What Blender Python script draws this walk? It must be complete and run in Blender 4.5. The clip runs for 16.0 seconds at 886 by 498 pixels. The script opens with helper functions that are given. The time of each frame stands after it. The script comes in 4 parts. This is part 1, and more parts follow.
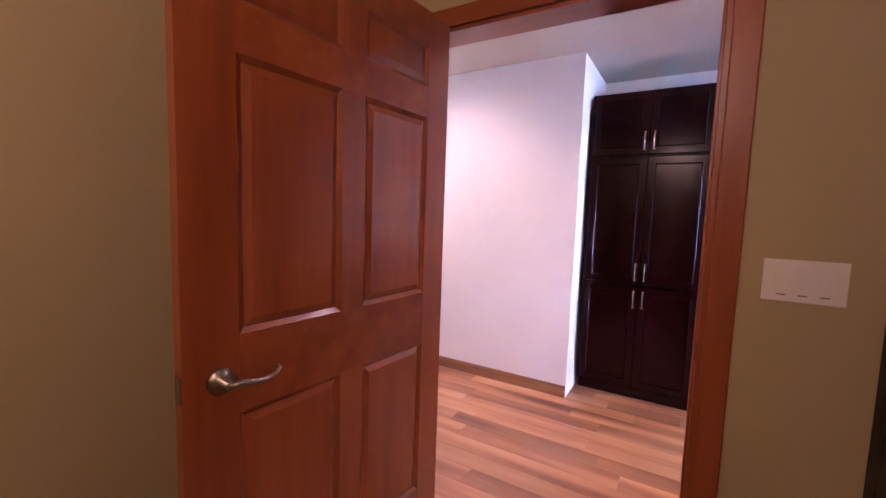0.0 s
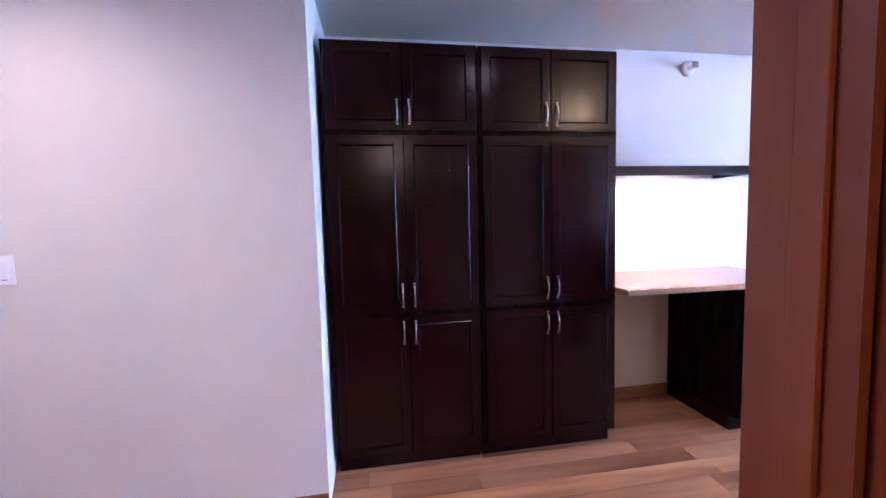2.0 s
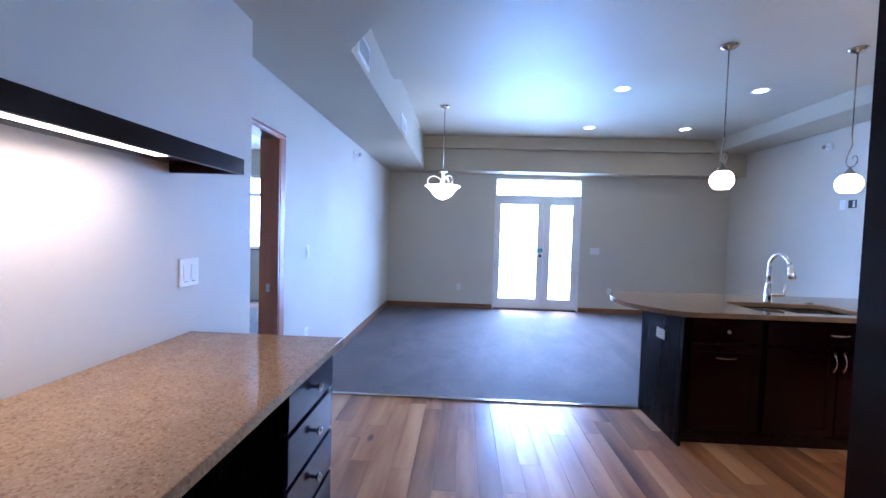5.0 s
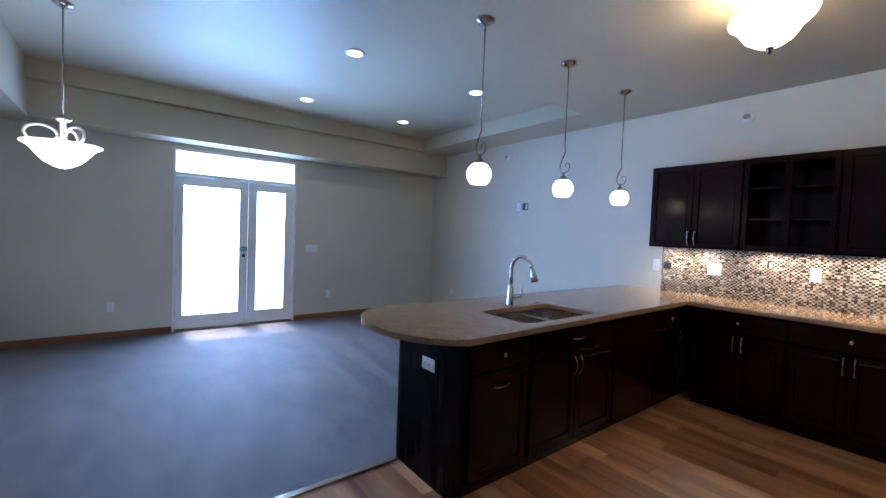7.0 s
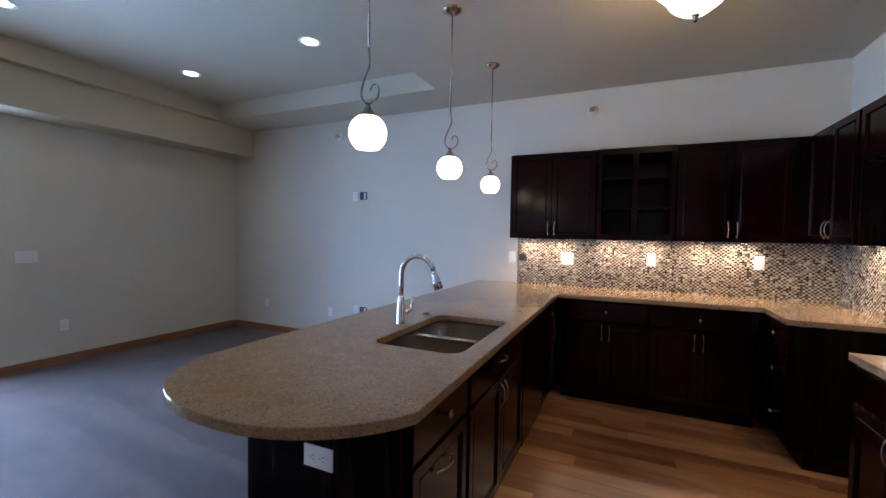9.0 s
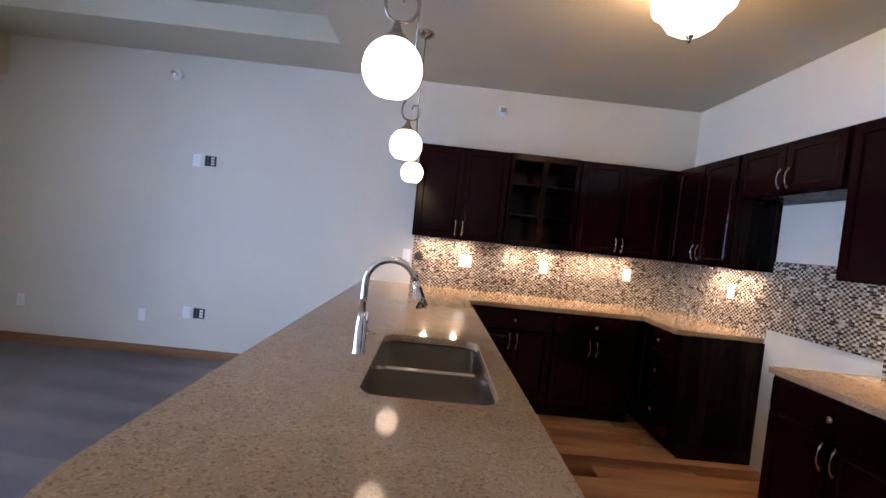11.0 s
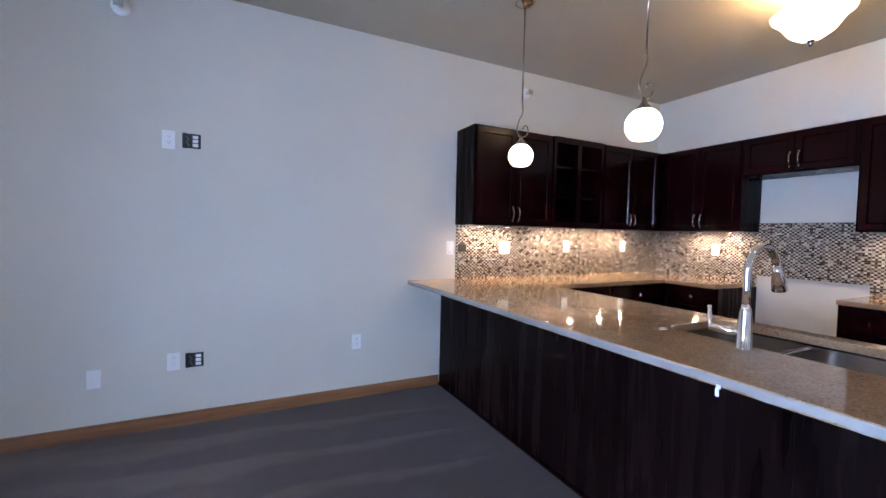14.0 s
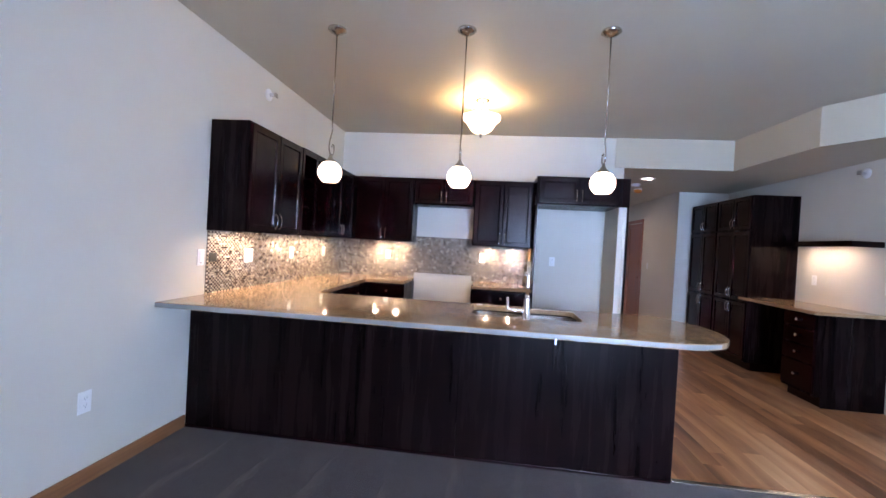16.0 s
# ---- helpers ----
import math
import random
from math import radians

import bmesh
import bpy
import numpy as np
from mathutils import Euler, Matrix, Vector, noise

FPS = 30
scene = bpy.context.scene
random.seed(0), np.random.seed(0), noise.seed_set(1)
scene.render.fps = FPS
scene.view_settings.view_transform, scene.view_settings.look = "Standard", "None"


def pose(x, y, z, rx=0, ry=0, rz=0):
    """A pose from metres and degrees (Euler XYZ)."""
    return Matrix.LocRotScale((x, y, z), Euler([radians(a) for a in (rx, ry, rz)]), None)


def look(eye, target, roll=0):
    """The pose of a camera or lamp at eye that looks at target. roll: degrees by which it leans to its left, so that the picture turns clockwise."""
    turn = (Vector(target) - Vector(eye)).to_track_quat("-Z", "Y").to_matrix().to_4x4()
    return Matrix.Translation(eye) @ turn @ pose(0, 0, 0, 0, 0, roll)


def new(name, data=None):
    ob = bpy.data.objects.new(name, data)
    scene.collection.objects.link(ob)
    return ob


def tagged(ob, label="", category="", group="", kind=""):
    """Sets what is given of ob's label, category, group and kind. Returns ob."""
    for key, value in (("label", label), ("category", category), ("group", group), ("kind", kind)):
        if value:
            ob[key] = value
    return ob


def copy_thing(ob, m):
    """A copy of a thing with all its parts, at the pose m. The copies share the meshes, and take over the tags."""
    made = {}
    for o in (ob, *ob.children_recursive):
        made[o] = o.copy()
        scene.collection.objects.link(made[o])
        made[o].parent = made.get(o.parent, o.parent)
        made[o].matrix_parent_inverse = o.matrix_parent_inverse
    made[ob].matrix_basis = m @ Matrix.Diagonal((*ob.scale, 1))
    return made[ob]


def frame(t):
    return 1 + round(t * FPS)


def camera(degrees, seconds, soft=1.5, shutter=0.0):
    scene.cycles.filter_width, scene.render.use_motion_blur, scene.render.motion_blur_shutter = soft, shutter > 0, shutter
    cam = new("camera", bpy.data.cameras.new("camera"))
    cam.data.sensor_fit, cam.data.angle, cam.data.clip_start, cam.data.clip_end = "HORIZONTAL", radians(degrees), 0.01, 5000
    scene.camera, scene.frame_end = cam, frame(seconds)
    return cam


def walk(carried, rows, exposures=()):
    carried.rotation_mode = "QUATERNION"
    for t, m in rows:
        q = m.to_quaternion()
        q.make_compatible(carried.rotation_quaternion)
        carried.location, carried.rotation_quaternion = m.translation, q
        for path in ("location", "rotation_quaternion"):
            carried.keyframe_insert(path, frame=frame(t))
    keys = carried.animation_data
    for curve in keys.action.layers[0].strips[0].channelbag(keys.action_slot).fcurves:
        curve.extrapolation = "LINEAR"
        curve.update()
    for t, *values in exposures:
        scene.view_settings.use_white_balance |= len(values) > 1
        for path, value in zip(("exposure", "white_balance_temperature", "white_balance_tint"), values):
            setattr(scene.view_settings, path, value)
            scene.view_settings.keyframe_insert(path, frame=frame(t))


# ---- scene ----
cam = camera(94.7, 16.0)
PATH = [
    (0, (0.013, 0.001, 1.338), (-1.017, 1.705, 1.157), 1.9),
    (0.5, (-0.137, 0.182, 1.338), (-0.754, 2.078, 1.18), 3.5),
    (1, (-0.305, 0.422, 1.321), (-0.518, 2.409, 1.238), 2.4),
    (1.5, (-0.472, 0.751, 1.351), (-0.386, 2.746, 1.244), 1.4),
    (2, (-0.434, 1.105, 1.347), (-0.108, 3.073, 1.194), -1.5),
    (2.5, (-0.38, 1.479, 1.335), (0.271, 3.364, 1.184), -0.9),
    (3, (-0.316, 1.903, 1.273), (0.788, 3.568, 1.175), -0.6),
    (3.5, (-0.155, 2.124, 1.332), (1.317, 3.474, 1.232), 0.5),
    (4, (0.009, 2.334, 1.338), (1.77, 3.278, 1.248), -0.8),
    (4.5, (0.218, 2.515, 1.359), (2.153, 3.011, 1.262), 0.7),
    (5, (0.475, 2.603, 1.379), (2.471, 2.697, 1.298), 1.7),
    (7.5, (1.926, 2.435, 1.441), (3.303, 0.986, 1.373), 2.6),
    (8, (2.168, 2.359, 1.435), (3.336, 0.737, 1.387), 2.5),
    (8.5, (2.421, 2.249, 1.408), (3.412, 0.513, 1.354), 0.8),
    (9, (2.632, 2.132, 1.405), (3.463, 0.314, 1.335), 1.0),
    (9.5, (2.846, 2.049, 1.400), (3.427, 0.137, 1.315), 2.9),
    (10, (3.06, 1.957, 1.4), (3.405, -0.012, 1.339), 5.0),
    (12.5, (4.371, 1.415, 1.369), (3.974, -0.543, 1.29), 4.2),
    (13, (4.74, 1.245, 1.35), (4.279, -0.701, 1.309), 3.7),
    (13.5, (5.076, 1.168, 1.352), (4.482, -0.742, 1.352), 2.3),
    (14, (5.381, 1.037, 1.307), (4.491, -0.753, 1.231), 1.3),
    (14.5, (5.685, 0.796, 1.297), (4.386, -0.719, 1.168), 3.6),
    (15, (6.014, 0.548, 1.325), (4.356, -0.568, 1.239), 5.2),
    (15.5, (6.244, 0.272, 1.366), (4.358, -0.391, 1.326), 4.4),
    (16, (6.456, -0.027, 1.371), (4.471, -0.266, 1.351), 3.2),
]
EXPOSURES = [(0.0, 3.76, 6150, 64), (0.5, 3.58, 6150, 64), (1.5, 3.65, 5750, 50), (2.0, 3.36, 5400, 46), (2.5, 3.25, 5250, 38), (3.0, 3.12, 5150, 41), (3.5, 2.82, 5100, 37), (4.2, 2.32, 5250, 31), (5.0, 1.77, 5200, 28), (7.5, 1.19, 5500, 19), (8.5, 1.11, 5750, 21), (9.2, 1.11, 6100, 24), (10.0, 1.32, 6500, 27), (12.5, 1.46, 6400, 31), (14.0, 1.44, 6250, 29), (15.0, 1.63, 6050, 25), (16.0, 1.75, 6450, 29)]
walk(cam, [(t, look(eye, target, roll)) for t, eye, target, roll in PATH], EXPOSURES)

# ---- light ----
world = bpy.data.worlds.new("sky")
scene.world = world
world.use_nodes = True
wn = world.node_tree.nodes
sky = wn.new("ShaderNodeTexSky")
sky.sky_type, sky.sun_disc = "NISHITA", False
sky.sun_elevation, sky.sun_rotation = radians(70), radians(85)
world.node_tree.links.new(sky.outputs[0], wn["Background"].inputs[0])
wn["Background"].inputs[1].default_value = 0.12


def lamp(name, kind, m, power, colour, **settings):
    data = bpy.data.lights.new(name, kind)
    data.energy, data.color = power if kind == "SUN" else power * 0.4, colour
    for key, value in settings.items():
        if key == "radius":
            data.shadow_soft_size = value
        if key == "size":
            data.shape, data.size, data.size_y = "RECTANGLE", value[0], value[1]
        if key == "disc":
            data.shape, data.size = "DISK", value
        if key == "spot":
            data.spot_size, data.spot_blend = radians(value), 1.0
        if key == "spread":
            data.spread = radians(value)
        if key == "angle":
            data.angle = radians(value)
    ob = new(name, data)
    ob.matrix_world = m
    return ob


WARM = (1.0, 0.84, 0.54)
SOFT_WARM = (1.0, 0.80, 0.56)
DAY = (0.31, 0.60, 1.0)
lamp("sun", "SUN", look((8.0 + 8 / math.tan(radians(70)), 1.35, 8), (8.0, 1.25, 0)), 5.0, (1.0, 0.94, 0.86), angle=0.5)
lamp("patio_daylight", "AREA", look((8.20, 1.25, 1.2), (4, 1.25, 1.0)), 184, DAY, size=(1.45, 2.2), spread=155)
lamp("bedroom_daylight", "AREA", look((8.20, 6.55, 1.65), (4, 6.4, 1.4)), 80, DAY, size=(1.4, 1.3))
for x, y, z, watts in ((5.16, 0.88, 2.99, 5), (5.16, -0.60, 2.99, 5), (6.82, 0.74, 2.99, 5), (6.82, -0.67, 2.99, 5), (0.41, 2.08, 2.43, 7.5), (-1.75, 2.27, 2.43, 18)):
    lamp("downlight", "SPOT", look((x, y, z), (x, y, 0)), watts, (1.0, 0.88, 0.76), spot=150 if x == 0.41 else 165, radius=0.07)
for x in (3.52, 3.24, 2.76, 2.46, 2.06, 1.76):
    lamp("puck_light", "AREA", look((x, -1.99, 1.371), (x, -1.9901, 0)), 3.4, WARM, disc=0.04, spread=172)
for y in (-1.52, -1.24, -0.06, 0.22):
    lamp("puck_light", "AREA", look((1.21, y, 1.371), (1.2101, y, 0)), 3.4, WARM, disc=0.04, spread=172)
lamp("shelf_light", "AREA", look((1.41, 3.56, 1.588), (1.41, 3.5601, 0)), 2.9, SOFT_WARM, size=(0.62, 0.04))
lamp("ceiling_light_bulb", "POINT", Matrix.Translation((2.375, -0.205, 2.70)), 27, (1.0, 0.72, 0.31), radius=0.05)
lamp("small_room_lamp", "POINT", Matrix.Translation((-0.2, -0.7, 2.25)), 7.0, (1.0, 0.77, 0.5), radius=0.12)

# ---- materials ----


def material(name, base, rough=0.5, metal=0.0, coat=0.0):
    m = bpy.data.materials.new(name)
    m.use_nodes = True
    b = m.node_tree.nodes["Principled BSDF"]
    b.inputs["Base Color"].default_value = (*base, 1)
    b.inputs["Roughness"].default_value = rough
    b.inputs["Metallic"].default_value = metal
    b.inputs["Coat Weight"].default_value = coat
    b.inputs["Coat Roughness"].default_value = 0.12
    return m


def wire(m, kind, **values):
    n = m.node_tree.nodes.new(kind)
    for key, value in values.items():
        n.inputs[key.replace("_", " ")].default_value = value
    return n


def link(m, a, b):
    m.node_tree.links.new(a, b)


def ramp(m, source, stops):
    r = m.node_tree.nodes.new("ShaderNodeValToRGB")
    e = r.color_ramp.elements
    while len(e) < len(stops):
        e.new(0.5)
    for k, (at, c) in zip(e, stops):
        k.position, k.color = at, (*c, 1)
    link(m, source, r.inputs[0])
    return r.outputs[0]


def coords(m, scale=(1, 1, 1), object_space=False):
    if object_space:
        where = wire(m, "ShaderNodeTexCoord").outputs["Object"]
    else:
        where = wire(m, "ShaderNodeNewGeometry").outputs["Position"]
    mp = wire(m, "ShaderNodeMapping", Scale=scale)
    link(m, where, mp.inputs["Vector"])
    return mp.outputs[0]


def bump(m, height, strength, distance=0.002):
    b = wire(m, "ShaderNodeBump", Strength=strength, Distance=distance)
    link(m, height, b.inputs["Height"])
    link(m, b.outputs[0], m.node_tree.nodes["Principled BSDF"].inputs["Normal"])


def noise_of(m, vector, scale, detail=3.0, rough=0.55):
    n = wire(m, "ShaderNodeTexNoise", Scale=scale, Detail=detail, Roughness=rough)
    link(m, vector, n.inputs["Vector"])
    return n.outputs["Fac"]


def into(m, socket, value):
    link(m, value, m.node_tree.nodes["Principled BSDF"].inputs[socket])


def paint(name, base, spread=0.04, rough=0.6):
    """Rolled wall paint with orange peel and faint unevenness."""
    m = material(name, base, rough)
    v = coords(m)
    broad = noise_of(m, v, 0.9, 3)
    into(m, "Base Color", ramp(m, broad, [(0.3, [c * (1 - spread) for c in base]), (0.7, [min(1, c * (1 + spread)) for c in base])]))
    bump(m, noise_of(m, v, 140, 2), 0.25, 0.001)
    return m


def timber(name, dark, light, scale, rough=0.35, coat=0.3, along="z", varied=0.25, relief=0.15):
    """Stained wood with grain along one axis, each piece a little different."""
    m = material(name, light, rough, coat=coat)
    stretch = {"x": (0.07, 1, 1), "y": (1, 0.07, 1), "z": (1, 1, 0.07)}[along]
    where = wire(m, "ShaderNodeNewGeometry").outputs["Position"]
    info = wire(m, "ShaderNodeObjectInfo")
    shift = m.node_tree.nodes.new("ShaderNodeVectorMath")
    shift.operation = "MULTIPLY_ADD"
    link(m, info.outputs["Random"], shift.inputs[0])
    shift.inputs[1].default_value = (37, 53, 71)
    link(m, where, shift.inputs[2])
    mp = wire(m, "ShaderNodeMapping", Scale=stretch)
    link(m, shift.outputs[0], mp.inputs["Vector"])
    grain = noise_of(m, mp.outputs[0], scale, 6, 0.6)
    fine = noise_of(m, mp.outputs[0], scale * 7, 3, 0.6)
    colour = ramp(m, grain, [(0.28, dark), (0.72, light)])
    hsv = wire(m, "ShaderNodeHueSaturation")
    link(m, colour, hsv.inputs["Color"])
    span = wire(m, "ShaderNodeMapRange")
    span.inputs["To Min"].default_value, span.inputs["To Max"].default_value = 1 - varied, 1 + varied
    link(m, info.outputs["Random"], span.inputs["Value"])
    link(m, span.outputs[0], hsv.inputs["Value"])
    into(m, "Base Color", hsv.outputs[0])
    into(m, "Roughness", ramp(m, grain, [(0.3, (rough * 0.82,) * 3), (0.7, (min(1, rough * 1.2),) * 3)]))
    bump(m, fine, relief, 0.0008)
    return m


def planked(name):
    """Hickory boards: pale sapwood and brown heartwood, mineral streaks and knots."""
    m = material(name, (0.5, 0.32, 0.18), 0.32, coat=0.15)
    where = wire(m, "ShaderNodeNewGeometry").outputs["Position"]
    info = wire(m, "ShaderNodeObjectInfo")
    isle = wire(m, "ShaderNodeNewGeometry").outputs["Random Per Island"]
    both = m.node_tree.nodes.new("ShaderNodeMath")
    both.operation = "ADD"
    link(m, info.outputs["Random"], both.inputs[0])
    link(m, isle, both.inputs[1])
    one = m.node_tree.nodes.new("ShaderNodeMath")
    one.operation = "FRACT"
    link(m, both.outputs[0], one.inputs[0])
    shift = m.node_tree.nodes.new("ShaderNodeVectorMath")
    shift.operation = "MULTIPLY_ADD"
    link(m, one.outputs[0], shift.inputs[0])
    shift.inputs[1].default_value = (41, 59, 13)
    link(m, where, shift.inputs[2])
    mp = wire(m, "ShaderNodeMapping", Scale=(0.12, 1, 1))
    link(m, shift.outputs[0], mp.inputs["Vector"])
    grain = noise_of(m, mp.outputs[0], 5.5, 4, 0.5)
    fine = noise_of(m, mp.outputs[0], 90, 3, 0.6)
    heart = ramp(m, grain, [(0.29, (0.13, 0.044, 0.016)), (0.41, (0.29, 0.120, 0.048)), (0.52, (0.42, 0.204, 0.094)), (0.70, (0.53, 0.308, 0.164))])
    tone = ramp(m, one.outputs[0], [(0.0, (0.66, 0.55, 0.48)), (0.2, (0.92, 0.83, 0.76)), (0.55, (1.12, 1.05, 0.98)), (1.0, (1.42, 1.40, 1.34))])
    mix = m.node_tree.nodes.new("ShaderNodeMix")
    mix.data_type, mix.blend_type = "RGBA", "MULTIPLY"
    mix.inputs["Factor"].default_value = 1.0
    link(m, heart, mix.inputs["A"])
    link(m, tone, mix.inputs["B"])
    spots = wire(m, "ShaderNodeMapping", Scale=(0.45, 1, 1))
    link(m, shift.outputs[0], spots.inputs["Vector"])
    vor = wire(m, "ShaderNodeTexVoronoi", Scale=3.2)
    link(m, spots.outputs[0], vor.inputs["Vector"])
    knot = ramp(m, vor.outputs["Distance"], [(0.03, (0.22, 0.14, 0.1)), (0.09, (1, 1, 1))])
    mix2 = m.node_tree.nodes.new("ShaderNodeMix")
    mix2.data_type, mix2.blend_type = "RGBA", "MULTIPLY"
    mix2.inputs["Factor"].default_value = 0.9
    link(m, mix.outputs["Result"], mix2.inputs["A"])
    link(m, knot, mix2.inputs["B"])
    into(m, "Base Color", mix2.outputs["Result"])
    into(m, "Roughness", ramp(m, fine, [(0.2, (0.27,) * 3), (0.8, (0.40,) * 3)]))
    bump(m, fine, 0.12, 0.0006)
    return m


def stone(name):
    """Polished speckled quartz, tan with brown and cream chips."""
    m = material(name, (0.36, 0.28, 0.2), 0.12)
    m.node_tree.nodes["Principled BSDF"].inputs["Specular IOR Level"].default_value = 0.42
    v = coords(m)
    vor = wire(m, "ShaderNodeTexVoronoi", Scale=190)
    link(m, v, vor.inputs["Vector"])
    chip = m.node_tree.nodes.new("ShaderNodeSeparateColor")
    link(m, vor.outputs["Color"], chip.inputs[0])
    colour = ramp(m, chip.outputs[0], [(0.0, (0.205, 0.118, 0.060)), (0.10, (0.275, 0.166, 0.089)), (0.28, (0.325, 0.208, 0.116)), (0.82, (0.350, 0.229, 0.131)), (1.0, (0.41, 0.285, 0.178))])
    cloud = ramp(m, noise_of(m, v, 14, 4), [(0.3, (0.90, 0.885, 0.87)), (0.7, (1.06, 1.055, 1.05))])
    mix = m.node_tree.nodes.new("ShaderNodeMix")
    mix.data_type, mix.blend_type = "RGBA", "MULTIPLY"
    mix.inputs["Factor"].default_value = 1.0
    link(m, colour, mix.inputs["A"])
    link(m, cloud, mix.inputs["B"])
    into(m, "Base Color", mix.outputs["Result"])
    into(m, "Roughness", ramp(m, noise_of(m, v, 60, 3), [(0.3, (0.05,) * 3), (0.7, (0.10,) * 3)]))
    return m


def carpeted(name):
    m = material(name, (0.2, 0.18, 0.165), 0.75)
    v = coords(m)
    # wedge-shaped vacuum strokes, narrow at the peninsula and wider out in the room
    apart = m.node_tree.nodes.new("ShaderNodeSeparateXYZ")
    link(m, v, apart.inputs[0])

    def calc(kind, a, b, clamp=False):
        n = m.node_tree.nodes.new("ShaderNodeMath")
        n.operation, n.use_clamp = kind, clamp
        for k, value in enumerate((a, b)):
            if isinstance(value, float):
                n.inputs[k].default_value = value
            else:
                link(m, value, n.inputs[k])
        return n.outputs[0]

    drift = calc("MULTIPLY", noise_of(m, v, 1.1, 2.0), 0.55)
    row = calc("ADD", calc("MULTIPLY", apart.outputs["Y"], 2.7), calc("ADD", drift, calc("MULTIPLY", apart.outputs["X"], 0.32)))
    width = calc("MULTIPLY", calc("SUBTRACT", apart.outputs["X"], 3.85), 0.26, True)
    stroke = calc("ADD", calc("MULTIPLY", calc("SUBTRACT", width, calc("FRACT", row, 0.0)), 4.0), 0.5, True)
    fade = calc("SUBTRACT", 1.0, calc("MULTIPLY", calc("SUBTRACT", apart.outputs["X"], 5.6), 0.8, True), True)
    fade = calc("MULTIPLY", fade, calc("SUBTRACT", 1.3, apart.outputs["Y"], True))
    stroke = calc("ADD", calc("MULTIPLY", calc("SUBTRACT", stroke, 0.5), fade), 0.5)
    blend = m.node_tree.nodes.new("ShaderNodeMix")
    blend.inputs["Factor"].default_value = 0.70
    link(m, stroke, blend.inputs["A"])
    link(m, noise_of(m, coords(m, (1.1, 1.9, 1)), 1.9, 3.0), blend.inputs["B"])
    swath = blend.outputs["Result"]
    tuft = noise_of(m, v, 260, 2)
    clump = noise_of(m, v, 38, 4)
    a = ramp(m, swath, [(0.40, (0.047, 0.030, 0.026)), (0.60, (0.097, 0.066, 0.057))])
    b = ramp(m, tuft, [(0.25, (0.55, 0.55, 0.55)), (0.75, (1.35, 1.33, 1.3))])
    c = ramp(m, clump, [(0.3, (0.82, 0.82, 0.82)), (0.7, (1.15, 1.15, 1.15))])
    mix = m.node_tree.nodes.new("ShaderNodeMix")
    mix.data_type, mix.blend_type = "RGBA", "MULTIPLY"
    mix.inputs["Factor"].default_value = 1.0
    link(m, a, mix.inputs["A"])
    link(m, b, mix.inputs["B"])
    mix2 = m.node_tree.nodes.new("ShaderNodeMix")
    mix2.data_type, mix2.blend_type = "RGBA", "MULTIPLY"
    mix2.inputs["Factor"].default_value = 1.0
    link(m, mix.outputs["Result"], mix2.inputs["A"])
    link(m, c, mix2.inputs["B"])
    into(m, "Base Color", mix2.outputs["Result"])
    m.node_tree.nodes["Principled BSDF"].inputs["Sheen Weight"].default_value = 0.27
    m.node_tree.nodes["Principled BSDF"].inputs["Sheen Roughness"].default_value = 0.35
    bump(m, tuft, 0.8, 0.006)
    return m


def glowing(name, colour, strength):
    m = material(name, (0.9, 0.88, 0.84), 0.3)
    b = m.node_tree.nodes["Principled BSDF"]
    b.inputs["Emission Color"].default_value = (*colour, 1)
    b.inputs["Emission Strength"].default_value = strength
    return m


WALL = paint("wall_paint", (0.63, 0.585, 0.49))
OLIVE = paint("olive_paint", (0.42, 0.355, 0.185))
CEIL = paint("ceiling_paint", (0.52, 0.46, 0.34), rough=0.58)
WHITE = material("white_plastic", (0.8, 0.79, 0.76), 0.35)
DOOR_WHITE = paint("white_door_paint", (0.78, 0.78, 0.77), 0.02, 0.35)
DARK = timber("espresso_cabinet", (0.0042, 0.0003, 0.0007), (0.0125, 0.0009, 0.0016), 11, 0.20, 0.0, "z", 0.12, 0.0)
DARK_X = timber("espresso_rail", (0.0042, 0.0003, 0.0007), (0.0125, 0.0009, 0.0016), 11, 0.20, 0.0, "x", 0.12, 0.0)
DARK_SHEET = timber("espresso_sheet", (0.0006, 0.0003, 0.0004), (0.0105, 0.0044, 0.0040), 13, 0.26, 0.0, "z", 0.10, 0.0)
for m, level in ((DARK, 0.19), (DARK_X, 0.24), (DARK_SHEET, 0.07)):
    m.node_tree.nodes["Principled BSDF"].inputs["Specular IOR Level"].default_value = level
CHERRY = timber("alder_door", (0.21, 0.046, 0.012), (0.36, 0.098, 0.026), 12, 0.34, 0.10, "z", 0.06)
CHERRY_X = timber("alder_rail", (0.21, 0.046, 0.012), (0.36, 0.098, 0.026), 12, 0.34, 0.10, "x", 0.06)
TRIM_X = timber("oak_trim_x", (0.155, 0.057, 0.021), (0.35, 0.155, 0.060), 20, 0.4, 0.2, "x", 0.1)
TRIM_Y = timber("oak_trim_y", (0.155, 0.057, 0.021), (0.35, 0.155, 0.060), 20, 0.4, 0.2, "y", 0.1)
PALE_WOOD = timber("pale_wood", (0.42, 0.22, 0.075), (0.58, 0.34, 0.13), 14, 0.45, 0.0, "z", 0.05)
PLANK = planked("hickory_plank")
STONE = stone("speckled_quartz")
CARPET = carpeted("grey_carpet")
NICKEL = material("brushed_nickel", (0.46, 0.43, 0.39), 0.22, 1.0)
ANTIQUE = material("satin_nickel", (0.33, 0.29, 0.25), 0.34, 1.0)
CHROME = material("polished_chrome", (0.82, 0.82, 0.84), 0.07, 1.0)
